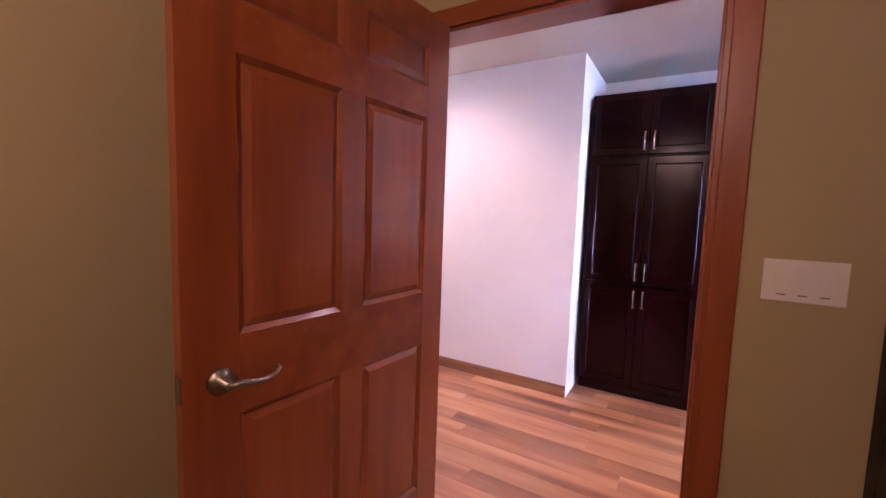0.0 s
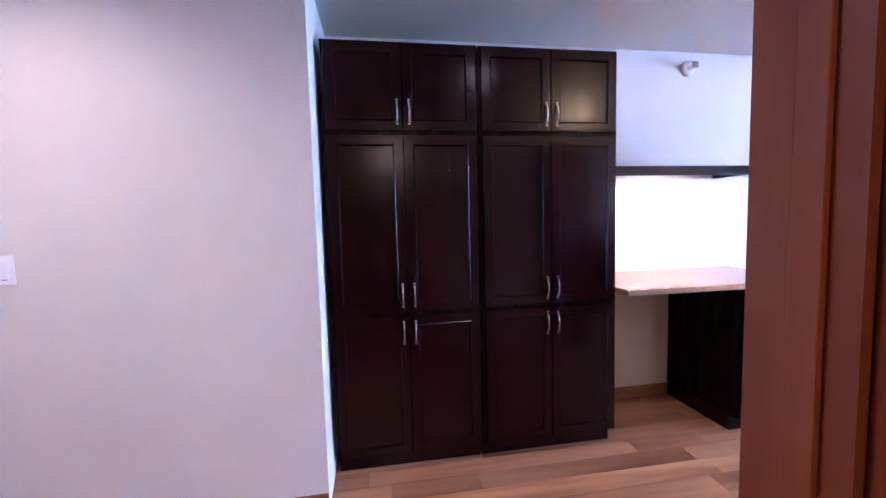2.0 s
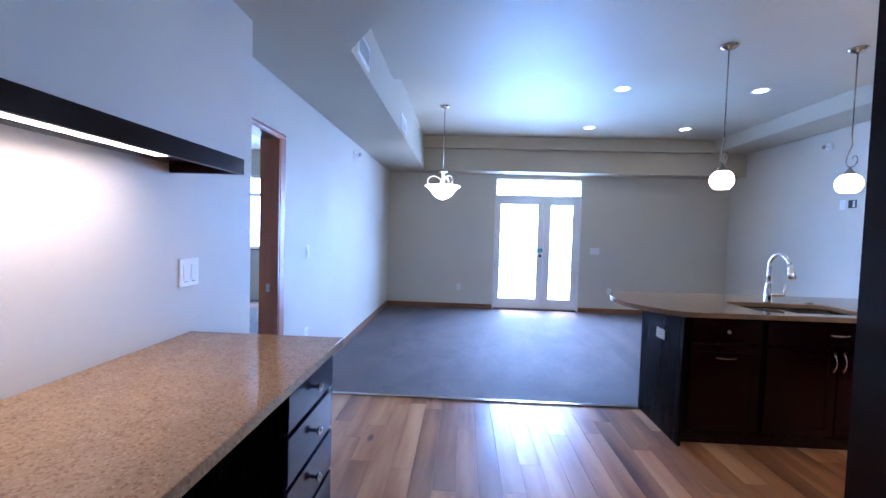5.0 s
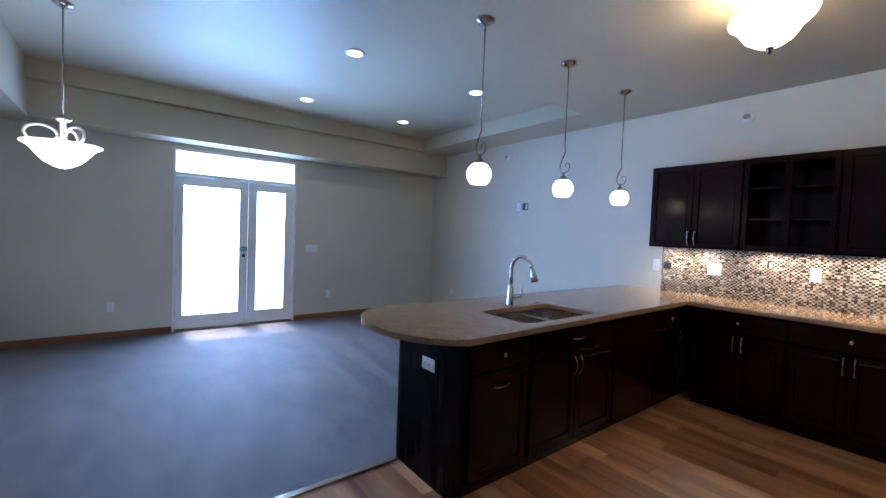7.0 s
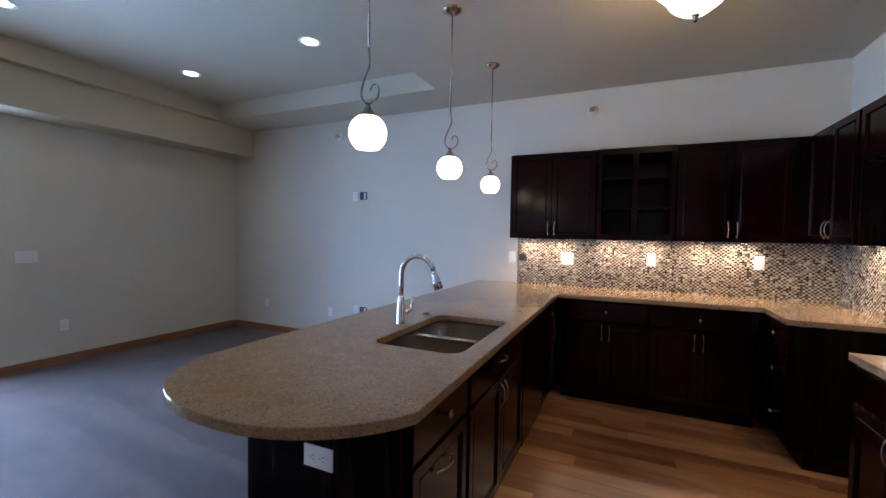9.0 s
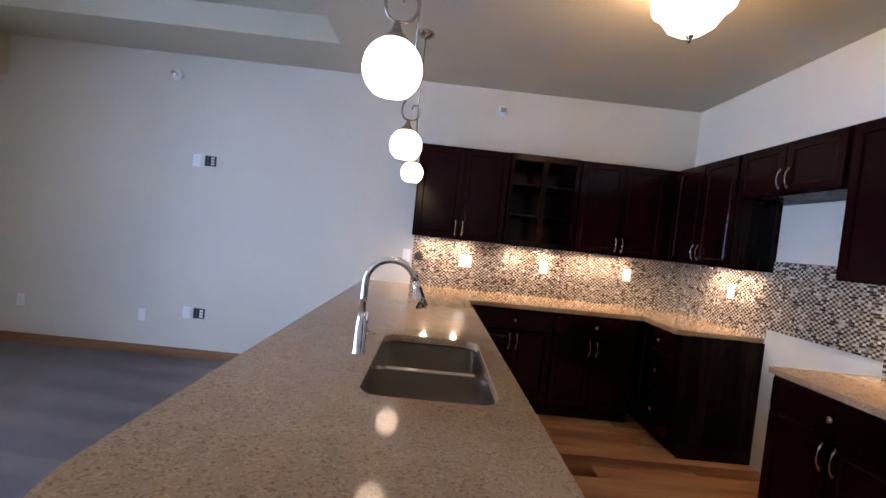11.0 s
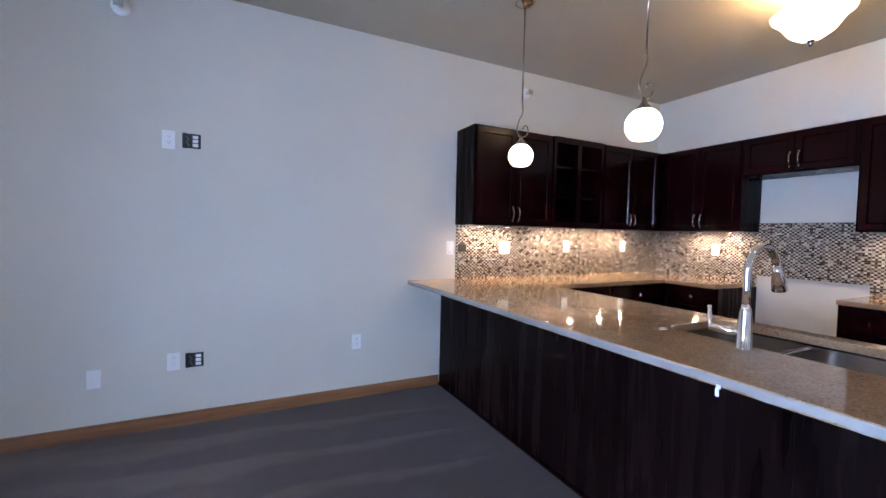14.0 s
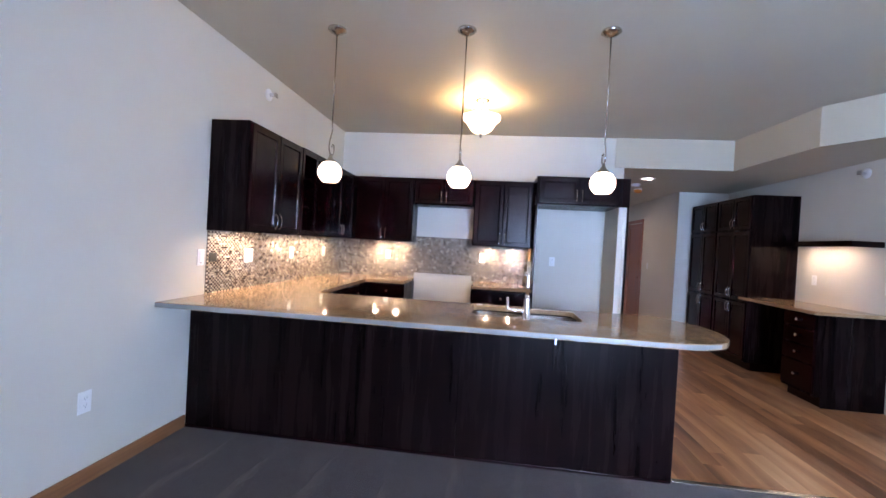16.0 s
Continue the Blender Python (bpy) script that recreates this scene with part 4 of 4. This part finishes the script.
SW = "white rocker light switch with its cover plate"
TO_N, TO_S, TO_E, TO_W = 180, 0, 90, -90
plate(pose(5.792, S, 1.866, 0, 0, TO_N), "outlet")
open_box(pose(5.667, S, 1.870, 0, 0, TO_N))
plate(pose(6.177, S, 0.37, 0, 0, TO_N), "blank", label="blank white cover plate low on the wall")
plate(pose(5.768, S, 0.432, 0, 0, TO_N), "outlet")
open_box(pose(5.651, S, 0.430, 0, 0, TO_N))
plate(pose(4.563, S, 0.445, 0, 0, TO_N), "outlet")
plate(pose(7.307, S, 0.398, 0, 0, TO_N), "outlet")
plate(pose(3.757, S, 1.185, 0, 0, TO_N), "switch", 1, SW)
TILE = 0.011
plate(pose(3.195, S + TILE, 1.189, 0, 0, TO_N), "switch", 2, "double white rocker switch on the mosaic tile")
plate(pose(2.447, S + TILE, 1.206, 0, 0, TO_N), "outlet")
plate(pose(1.637, S + TILE, 1.213, 0, 0, TO_N), "outlet")
plate(pose(W + TILE, -1.408, 1.204, 0, 0, TO_E), "outlet")
plate(pose(W + TILE, -0.151, 1.225, 0, 0, TO_E), "outlet")
plate(pose(W, 0.738, 1.236, 0, 0, TO_E), "outlet", label="white outlet on the wall of the empty fridge space")
plate(pose(E, 0.215, 1.12, 0, 0, TO_W), "switch", 3, "triple white rocker switch beside the patio door")
plate(pose(E, -0.07, 0.397, 0, 0, TO_W), "outlet")
plate(pose(E, 2.65, 0.386, 0, 0, TO_W), "outlet")
plate(pose(4.03, N, 1.17, 0, 0, TO_S), "switch", 1, SW)
plate(pose(4.02, N, 0.44, 0, 0, TO_S), "outlet")
plate(pose(2.118, DESK_WALL, 1.183, 0, 0, TO_S), "switch", 2, "double white switch plate above the desk")
plate(pose(1.183, DESK_WALL, 1.20, 0, 0, TO_S), "outlet")
plate(pose(-1.885, 2.977, 1.184, 0, 0, TO_S), "switch", 1, SW)
plate(pose(0.283, 1.44, 1.182, 0, 0, TO_S), "switch", 3, "triple white rocker switch beside the wooden doorway", wide=0.178)
plate(pose(3.512, 1.13, 0.69, 0, 90, TO_N), "outlet", 1, "white outlet set sideways in the dark peninsula end")
box_ob = thing("range_outlet", pose(W, -0.72, 0.167, 0, 0, TO_E), "dark range outlet low on the wall in the range gap", "outlet")
part("cover", boxed(-0.065, 0.065, -0.012, 0, -0.035, 0.035, 0.004), BLACK, box_ob)
part("socket", boxed(-0.022, 0.022, -0.016, -0.012, -0.022, 0.022, 0.003), GREY, box_ob)
tagged(part("gap_in_tile", boxed(3.60, 3.678, S + 0.009, S + 0.0125, 1.152, 1.217), BLACK), "ragged dark hole cut through the mosaic tile", "wall hole")

# ---- doors, windows and trim ----


def casing(name, x0, x1, top, y0, y1, mat, mat_x, label, width=0.062):
    """Flat casing round an opening on the face y0..y1."""
    owner = tagged(thing(name, pose(0, 0, 0), label, "door trim"), kind="structure")
    part("jamb_casing", boxed(x0 - width, x0, y0, y1, 0, top, 0.004), mat, owner)
    part("jamb_casing", boxed(x1, x1 + width, y0, y1, 0, top, 0.004), mat, owner)
    part("head_casing", boxed(x0 - width, x1 + width, y0, y1, top, top + width, 0.004), mat_x, owner)
    return owner


c = casing("door_frame_start", -0.975, 0.070, 2.06, 1.424, 1.4395, CHERRY, CHERRY_X, "reddish alder door casing and jamb", 0.070)
part("jamb", boxed(0.055, 0.0695, 1.4405, 1.575, 0, 2.045), CHERRY, c)
part("jamb", boxed(-0.9745, -0.96, 1.4405, 1.575, 0, 2.045), CHERRY, c)
part("head_jamb", boxed(-0.9745, 0.0695, 1.4405, 1.575, 2.045, 2.0595), CHERRY_X, c)
part("stop", boxed(0.046, 0.055, 1.475, 1.512, 0, 2.045, 0.002), CHERRY, c)
part("stop", boxed(-0.96, -0.951, 1.475, 1.512, 0, 2.045, 0.002), CHERRY, c)
part("strike_plate", boxed(0.0535, 0.0549, 1.446, 1.474, 0.905, 0.965, 0.0005), NICKEL, c)
part("strike_hole", boxed(0.0529, 0.0534, 1.452, 1.468, 0.922, 0.948), BLACK, c)
part("hall_casing", boxed(0.070, 0.150, 1.5605, 1.575, 0, 2.06, 0.004), CHERRY, c)
part("hall_casing", boxed(-1.055, -0.975, 1.5605, 1.575, 0, 2.06, 0.004), CHERRY, c)
part("hall_head_casing", boxed(-1.055, 0.150, 1.5605, 1.575, 2.0605, 2.14, 0.004), CHERRY_X, c)


def panel_door():
    """A six-panel door in its own frame: hinge near x 0, free edge at x 0.94, 35 mm thick."""
    w, h, t = 0.94, 2.035, 0.0175
    owner = tagged(thing("door_1", pose(-0.842, 1.373, 0.008, 0, 0, 266.3), "open reddish alder six-panel door with lever handle", "door"), kind="structure")
    a, b, c, e = 0.110, 0.307, 0.089, 0.126
    z = [0, 0.24, 0.834, 1.026, 1.668, 1.776, h - 0.115, h]
    part("stile", boxed(-0.012, a, -t, t, 0, h, 0.002), CHERRY, owner)
    part("stile", boxed(w - e, w, -t, t, 0, h, 0.002), CHERRY, owner)
    for za, zb in ((z[0], z[1]), (z[2], z[3]), (z[4], z[5]), (z[6], z[7])):
        part("rail", boxed(a, w - e, -t + 0.0004, t - 0.0004, za, zb), CHERRY_X, owner)
    for za, zb in ((z[1], z[2]), (z[3], z[4]), (z[5], z[6])):
        part("mullion", boxed(a + b, a + b + c, -t + 0.0006, t - 0.0006, za, zb), CHERRY, owner)
        for x0 in (a, a + b + c):
            bm = boxed(x0, x0 + b, -0.007, 0.007, za, zb)
            for side in (-1, 1):
                face = max((f for f in bm.faces if f.normal.y * side > 0.99), key=lambda f: f.calc_area())
                bmesh.ops.inset_region(bm, faces=[face], thickness=0.019, depth=0)
                bmesh.ops.inset_region(bm, faces=[face], thickness=0.030, depth=0.0080)
            part("panel", bm, CHERRY, owner)
            for side in (-1, 1):
                low, high = side * 0.0072, side * 0.0172
                for x1, x2, z1, z2, wood in ((x0, x0 + 0.014, za, zb, CHERRY), (x0 + b, x0 + b - 0.014, za, zb, CHERRY), (x0, x0 + b, za, za + 0.014, CHERRY_X), (x0, x0 + b, zb, zb - 0.014, CHERRY_X)):
                    upright = wood is CHERRY
                    bm = boxed(min(x1, x2), max(x1, x2), min(low, high), max(low, high), min(z1, z2), max(z1, z2))
                    for v in bm.verts:
                        inner = abs(v.co.x - x2) < 1e-5 if upright else abs(v.co.z - z2) < 1e-5
                        if inner and abs(v.co.y - high) < 1e-5:
                            v.co.y = low + side * 0.0004
                    part("moulding", bm, wood, owner)
    for s in (-1, 1):
        rose = lathe(bmesh.new(), [(0.031, 0), (0.031, 0.006), (0.022, 0.013), (0.012, 0.02), (0.0105, 0.05)], 20)
        bmesh.ops.rotate(rose, verts=rose.verts, matrix=Euler((radians(-90 * s), 0, 0)).to_matrix())
        bmesh.ops.translate(rose, verts=rose.verts, vec=(w - 0.080, s * t, 0.928))
        handle = part("door_handle", rose, ANTIQUE, owner, "dull nickel lever handle")
        pts = [(w - 0.073, s * (t + 0.05), 0.928), (w - 0.100, s * (t + 0.056), 0.932), (w - 0.130, s * (t + 0.055), 0.925), (w - 0.160, s * (t + 0.052), 0.920), (w - 0.187, s * (t + 0.052), 0.928), (w - 0.200, s * (t + 0.048), 0.938), (w - 0.193, s * (t + 0.046), 0.945)]
        part("lever", tube(bmesh.new(), pts, [0.009, 0.0085, 0.0078, 0.007, 0.0065, 0.006, 0.005], 8), ANTIQUE, handle)
    part("latch", boxed(w, w + 0.002, -0.012, 0.012, 0.898, 0.958, 0.0005), NICKEL, owner)
    for zz in (0.2, 1.02, 1.84):
        part("hinge", tube(bmesh.new(), [(-0.016, -t - 0.004, zz - 0.05), (-0.016, -t - 0.004, zz + 0.05)], 0.006, 8), NICKEL, owner)


panel_door()

# bedroom doorway
c = tagged(thing("door_frame_bedroom", pose(0, 0, 0), "dark stained wooden jamb and casing of the bedroom doorway", "door trim"), kind="structure")
part("jamb", boxed(3.432, 3.4495, N - 0.012, N + 0.132, 0, 2.03), CHERRY, c)
part("head_jamb", boxed(2.62, 3.4495, N - 0.012, N + 0.132, 2.0305, 2.048), TRIM_X, c)
part("casing", boxed(3.45, 3.535, N - 0.016, N - 0.0005, 0, 2.045, 0.004), CHERRY, c)
part("head_casing", boxed(2.62, 3.535, N - 0.016, N - 0.0005, 2.0485, 2.075, 0.004), CHERRY_X, c)
part("strike_plate", boxed(3.4305, 3.4318, N + 0.05, N + 0.078, 0.9, 0.96), NICKEL, c)
# closed door on the hall's north side
c = casing("door_frame_hall", -3.05, -2.27, 2.05, 2.961, 2.9765, CHERRY, CHERRY_X, "reddish wooden casing round a closed hall door", 0.07)
d = tagged(thing("door_2", pose(-3.045, 2.9755, 0.006), "closed wooden hall door in shade", "door"), kind="structure")
dd = front(0.77, 2.035, 0.11, 0.006)
part("slab", dd, CHERRY, d)
part("knob", knob(), NICKEL, d).location = (0.70, -0.006, 0.92)


def glazed_leaf(owner, y0, y1, ga, gb, name):
    """A white patio door leaf with one tall pane, in the plane x."""
    x0, x1, top = 8.00, 8.045, 2.05
    part(name, boxed(x0, x1, y0, ga, 0.03, top, 0.003), DOOR_WHITE, owner)
    part(name, boxed(x0, x1, gb, y1, 0.03, top, 0.003), DOOR_WHITE, owner)
    part("bottom_rail", boxed(x0 + 0.0005, x1 - 0.0005, ga, gb, 0.03, 0.20), DOOR_WHITE, owner)
    part("top_rail", boxed(x0 + 0.0005, x1 - 0.0005, ga, gb, 1.94, top), DOOR_WHITE, owner)
    for a, b, c, d in ((ga, ga + 0.012, 0.20, 1.94), (gb - 0.012, gb, 0.20, 1.94), (ga + 0.012, gb - 0.012, 0.20, 0.212), (ga + 0.012, gb - 0.012, 1.928, 1.94)):
        part("glazing_bead", boxed(x0 - 0.006, x0 + 0.004, a, b, c, d, 0.002), DOOR_WHITE, owner)
    pane = part("pane", boxed(8.021, 8.025, ga + 0.002, gb - 0.002, 0.202, 1.938), GLASS, owner)
    pane.visible_shadow = False


pd = tagged(thing("door_3", pose(0, 0, 0), "white glazed patio door with a narrow side leaf and transom", "patio door"), kind="structure")
glazed_leaf(pd, 1.135, 2.00, 1.235, 1.925, "stile")
glazed_leaf(pd, 0.505, 1.085, 0.612, 1.02, "stile")
part("mullion", boxed(7.985, 8.06, 1.088, 1.132, 0.0, 2.05, 0.003), DOOR_WHITE, pd)
part("frame", boxed(7.975, 8.10, 2.003, 2.029, 0, 2.398), DOOR_WHITE, pd)
part("frame", boxed(7.975, 8.10, 0.476, 0.502, 0, 2.398), DOOR_WHITE, pd)
part("frame", boxed(7.975, 8.10, 0.503, 2.002, 2.375, 2.398), DOOR_WHITE, pd)
part("transom_bar", boxed(7.985, 8.08, 0.503, 2.002, 2.053, 2.10, 0.003), DOOR_WHITE, pd)
part("sill", boxed(7.955, 8.11, 0.503, 2.002, -0.02, 0.026, 0.003), GREY, pd, "dark metal door sill")
pane = part("transom_pane", boxed(8.021, 8.025, 0.505, 2.0, 2.102, 2.373), GLASS, pd)
pane.visible_shadow = False
lock = part("deadbolt", boxed(7.985, 8.0, 1.16, 1.205, 0.98, 1.03, 0.006), NICKEL, pd, "satin nickel deadbolt")
part("thumb_turn", boxed(7.972, 7.985, 1.176, 1.189, 0.992, 1.018, 0.003), NICKEL, lock)
TEAL = material("teal_label", (0.03, 0.42, 0.5), 0.4)
sign = thing("door_sticker", pose(7.999, 1.183, 1.10, 0, 0, TO_W), "small oval teal sticker on the patio door stile", "sticker")
bm = lathe(bmesh.new(), [(0.049, 0), (0.049, 0.002), (0.001, 0.002)], 24)
bmesh.ops.scale(bm, verts=bm.verts, vec=(1, 0.78, 1))
bmesh.ops.rotate(bm, verts=bm.verts, matrix=Euler((radians(90), 0, 0)).to_matrix())
part("label", bm, TEAL, sign)
part("stripe", boxed(-0.032, 0.032, -0.0032, -0.0022, -0.005, 0.005), WHITE, sign)
for zz in (0.25, 0.8, 1.35, 1.85):
    part("hinge", tube(bmesh.new(), [(7.992, 2.004, zz - 0.05), (7.992, 2.004, zz + 0.05)], 0.007, 8), NICKEL, pd)

wd = tagged(thing("window_1", pose(0, 0, 0), "bright white-framed bedroom window", "window"), kind="structure")
for y0, y1, z0, z1 in ((5.8, 5.85, 0.97, 2.34), (7.25, 7.3, 0.97, 2.34), (5.85, 7.25, 0.97, 1.02), (5.85, 7.25, 2.29, 2.34), (5.85, 7.25, 1.95, 2.02)):
    part("window_frame", boxed(8.0, 8.06, y0, y1, z0, z1, 0.003), DOOR_WHITE, wd)
for z0, z1 in ((1.02, 1.95), (2.02, 2.29)):
    pane = part("pane", boxed(8.028, 8.032, 5.85, 7.25, z0, z1), GLASS, wd)
    pane.visible_shadow = False
part("window_sill", boxed(7.93, 8.0, 5.76, 7.34, 0.945, 0.969, 0.004), TRIM_Y, wd)


def baseboard(x0, x1, y0, y1, mat, h=0.088):
    structure("baseboard", boxed(x0, x1, y0, y1, 0.0, h, 0.004), mat, "stained brown wooden baseboard along the wall", "baseboard")


T = 0.014
baseboard(3.845, E - T, S + 0.0005, S + T, TRIM_X)
baseboard(E - T, E - 0.0005, S + 0.0005, 0.47, TRIM_Y)
baseboard(E - T, E - 0.0005, 2.035, N - T, TRIM_Y)
baseboard(3.537, E - 0.0005, N - T, N - 0.0005, TRIM_X)
baseboard(-2.19, -0.69, 2.977 - T, 2.9765, TRIM_X)
baseboard(-3.6, -3.13, 2.977 - T, 2.9765, TRIM_X)
baseboard(0.90, 1.655, DESK_WALL - T, DESK_WALL - 0.0005, TRIM_X)
baseboard(-3.6, -1.057, 1.5605, 1.56 + T, TRIM_X)
baseboard(0.13, W - 0.002, 1.5605, 1.56 + T, TRIM_X)
structure("carpet_transition", boxed(3.8355, 3.848, S, 1.12, 0.0, 0.02, 0.003), DARK, "thin dark shoe moulding along the peninsula back", "trim")

lc = thing("linen_cabinet", pose(0.446, 0.86, 0), "tall dark cabinet just inside the small room", "cabinet")
part("body", boxed(0, 0.45, 0.02, 0.575, 0.0, 2.2, 0.003), DARK_SHEET, lc)
part("door", front(0.44, 2.08, 0.06), DARK, lc).location = (0.005, 0.02, 0.1)

# ---- outside ----
structure("ground", boxed(8.11, 400, -200, 200, -0.25, -0.06), CONCRETE, "pale concrete outside the patio door", "ground")
# self-lit wall added far outside, in place of the overexposed daylight
GLOW = glowing("daylight_glow", (0.93, 0.97, 1.0), 3.0)
structure("backdrop", boxed(70, 70.5, -90, 90, -0.05, 60), GLOW, "glowing wall standing in for overexposed daylight outside", "backdrop")

# ---- mosaic backsplash ----


def tile_material(name, stops):
    m = material(name, (0.4, 0.3, 0.2), 0.18, coat=0.0)
    info = wire(m, "ShaderNodeObjectInfo").outputs["Random"]
    isle = wire(m, "ShaderNodeNewGeometry").outputs["Random Per Island"]
    both = m.node_tree.nodes.new("ShaderNodeMath")
    both.operation = "ADD"
    link(m, info, both.inputs[0])
    link(m, isle, both.inputs[1])
    one = m.node_tree.nodes.new("ShaderNodeMath")
    one.operation = "FRACT"
    link(m, both.outputs[0], one.inputs[0])
    into(m, "Base Color", ramp(m, one.outputs[0], stops))
    into(m, "Roughness", ramp(m, noise_of(m, coords(m), 30, 2), [(0.3, (0.12,) * 3), (0.7, (0.3,) * 3)]))
    return m


DARK_TILE = tile_material("mosaic_brown", [(0.0, (0.032, 0.018, 0.013)), (0.45, (0.062, 0.036, 0.025)), (0.85, (0.11, 0.070, 0.050)), (1.0, (0.18, 0.155, 0.14))])
PALE_TILE = tile_material("mosaic_cream", [(0.0, (0.34, 0.28, 0.21)), (0.5, (0.45, 0.38, 0.29)), (0.9, (0.55, 0.48, 0.38)), (1.0, (0.62, 0.58, 0.52))])
GROUT = paint("grout", (0.22, 0.19, 0.155), 0.06, 0.85)


def mosaic():
    """Small tiles in even rows on both walls over a grout bed."""
    rng = random.Random(9)
    px, pz, g = 0.0180, 0.0145, 0.0020
    panels = []
    panels.append(("backsplash_south", pose(3.70, S, TOP1, 0, 0, 180), 3.70 - W - 0.011, UP0 - TOP1, True))
    panels.append(("backsplash_west", pose(W, S, TOP1, 0, 0, 90), 1.06, UP0 - TOP1, False))
    panels.append(("backsplash_range", pose(W, S + 1.06, 0.985, 0, 0, 90), 0.76, 1.467 - 0.985, False))
    panels.append(("backsplash_short", pose(W, S + 1.82, TOP1, 0, 0, 90), 0.715, UP0 - TOP1, False))
    for name, m, width, height, near in panels:
        owner = part(name, boxed(0, width, -0.006, 0, 0, height), GROUT)
        owner.matrix_world = m
        tagged(owner, "brown and cream glass mosaic tile backsplash", "backsplash", kind="structure")
        verts, faces, count = [], [], 0
        shared = {}
        cells = []
        for r in range(int(height / pz)):
            c = 0
            while c < int(width / px) + 1:
                pale = (c + r + (rng.random() < 0.05)) % 2 == 0
                long = 2 if rng.random() < 0.07 else 1
                x0, x1 = max(0.001, c * px + g / 2), min(width - 0.001, (c + long) * px - g / 2)
                if x1 - x0 > 0.006:
                    cells.append((x0, x1, r * pz + g / 2, (r + 1) * pz - g / 2, pale))
                c += long
        cells.sort(key=lambda k: k[0])
        shades = []
        for x0, x1, z0, z1, pale in cells:
            if name == "backsplash_south" and 0.022 < x0 and x1 < 0.10 and 0.237 < z0 and z1 < 0.302:
                continue
            y = -0.0095 - 0.0012 * rng.random()
            e = 0.0012
            eight = [(x0, -0.006, z0), (x1, -0.006, z0), (x1, -0.006, z1), (x0, -0.006, z1), (x0 + e, y, z0 + e), (x1 - e, y, z0 + e), (x1 - e, y, z1 - e), (x0 + e, y, z1 - e)]
            quads = [(7, 6, 5, 4)[::-1], (0, 1, 5, 4), (1, 2, 6, 5), (2, 3, 7, 6), (3, 0, 4, 7)]
            if near and count < 300 and x0 > 0.02:
                key = (round(x1 - x0, 4), pale)
                if key not in shared:
                    me = bpy.data.meshes.new("tile")
                    me.from_pydata([(a - x0, b, c - z0) for a, b, c in eight], [], quads)
                    me.materials.append(PALE_TILE if pale else DARK_TILE)
                    shared[key] = me
                ob = new("tile", shared[key])
                ob.parent = owner
                ob.location = (x0, 0, z0)
                count += 1
            else:
                k = len(verts)
                verts += eight
                faces += [tuple(k + i for i in q) for q in quads]
                shades += [pale] * 5
        me = bpy.data.meshes.new("tile_rest")
        me.from_pydata(verts, [], faces)
        me.materials.append(DARK_TILE)
        me.materials.append(PALE_TILE)
        me.polygons.foreach_set("material_index", shades)
        ob = new("tile_rest", me)
        ob.parent = owner
        tagged(ob, kind="stuff")


mosaic()
plank_floor()
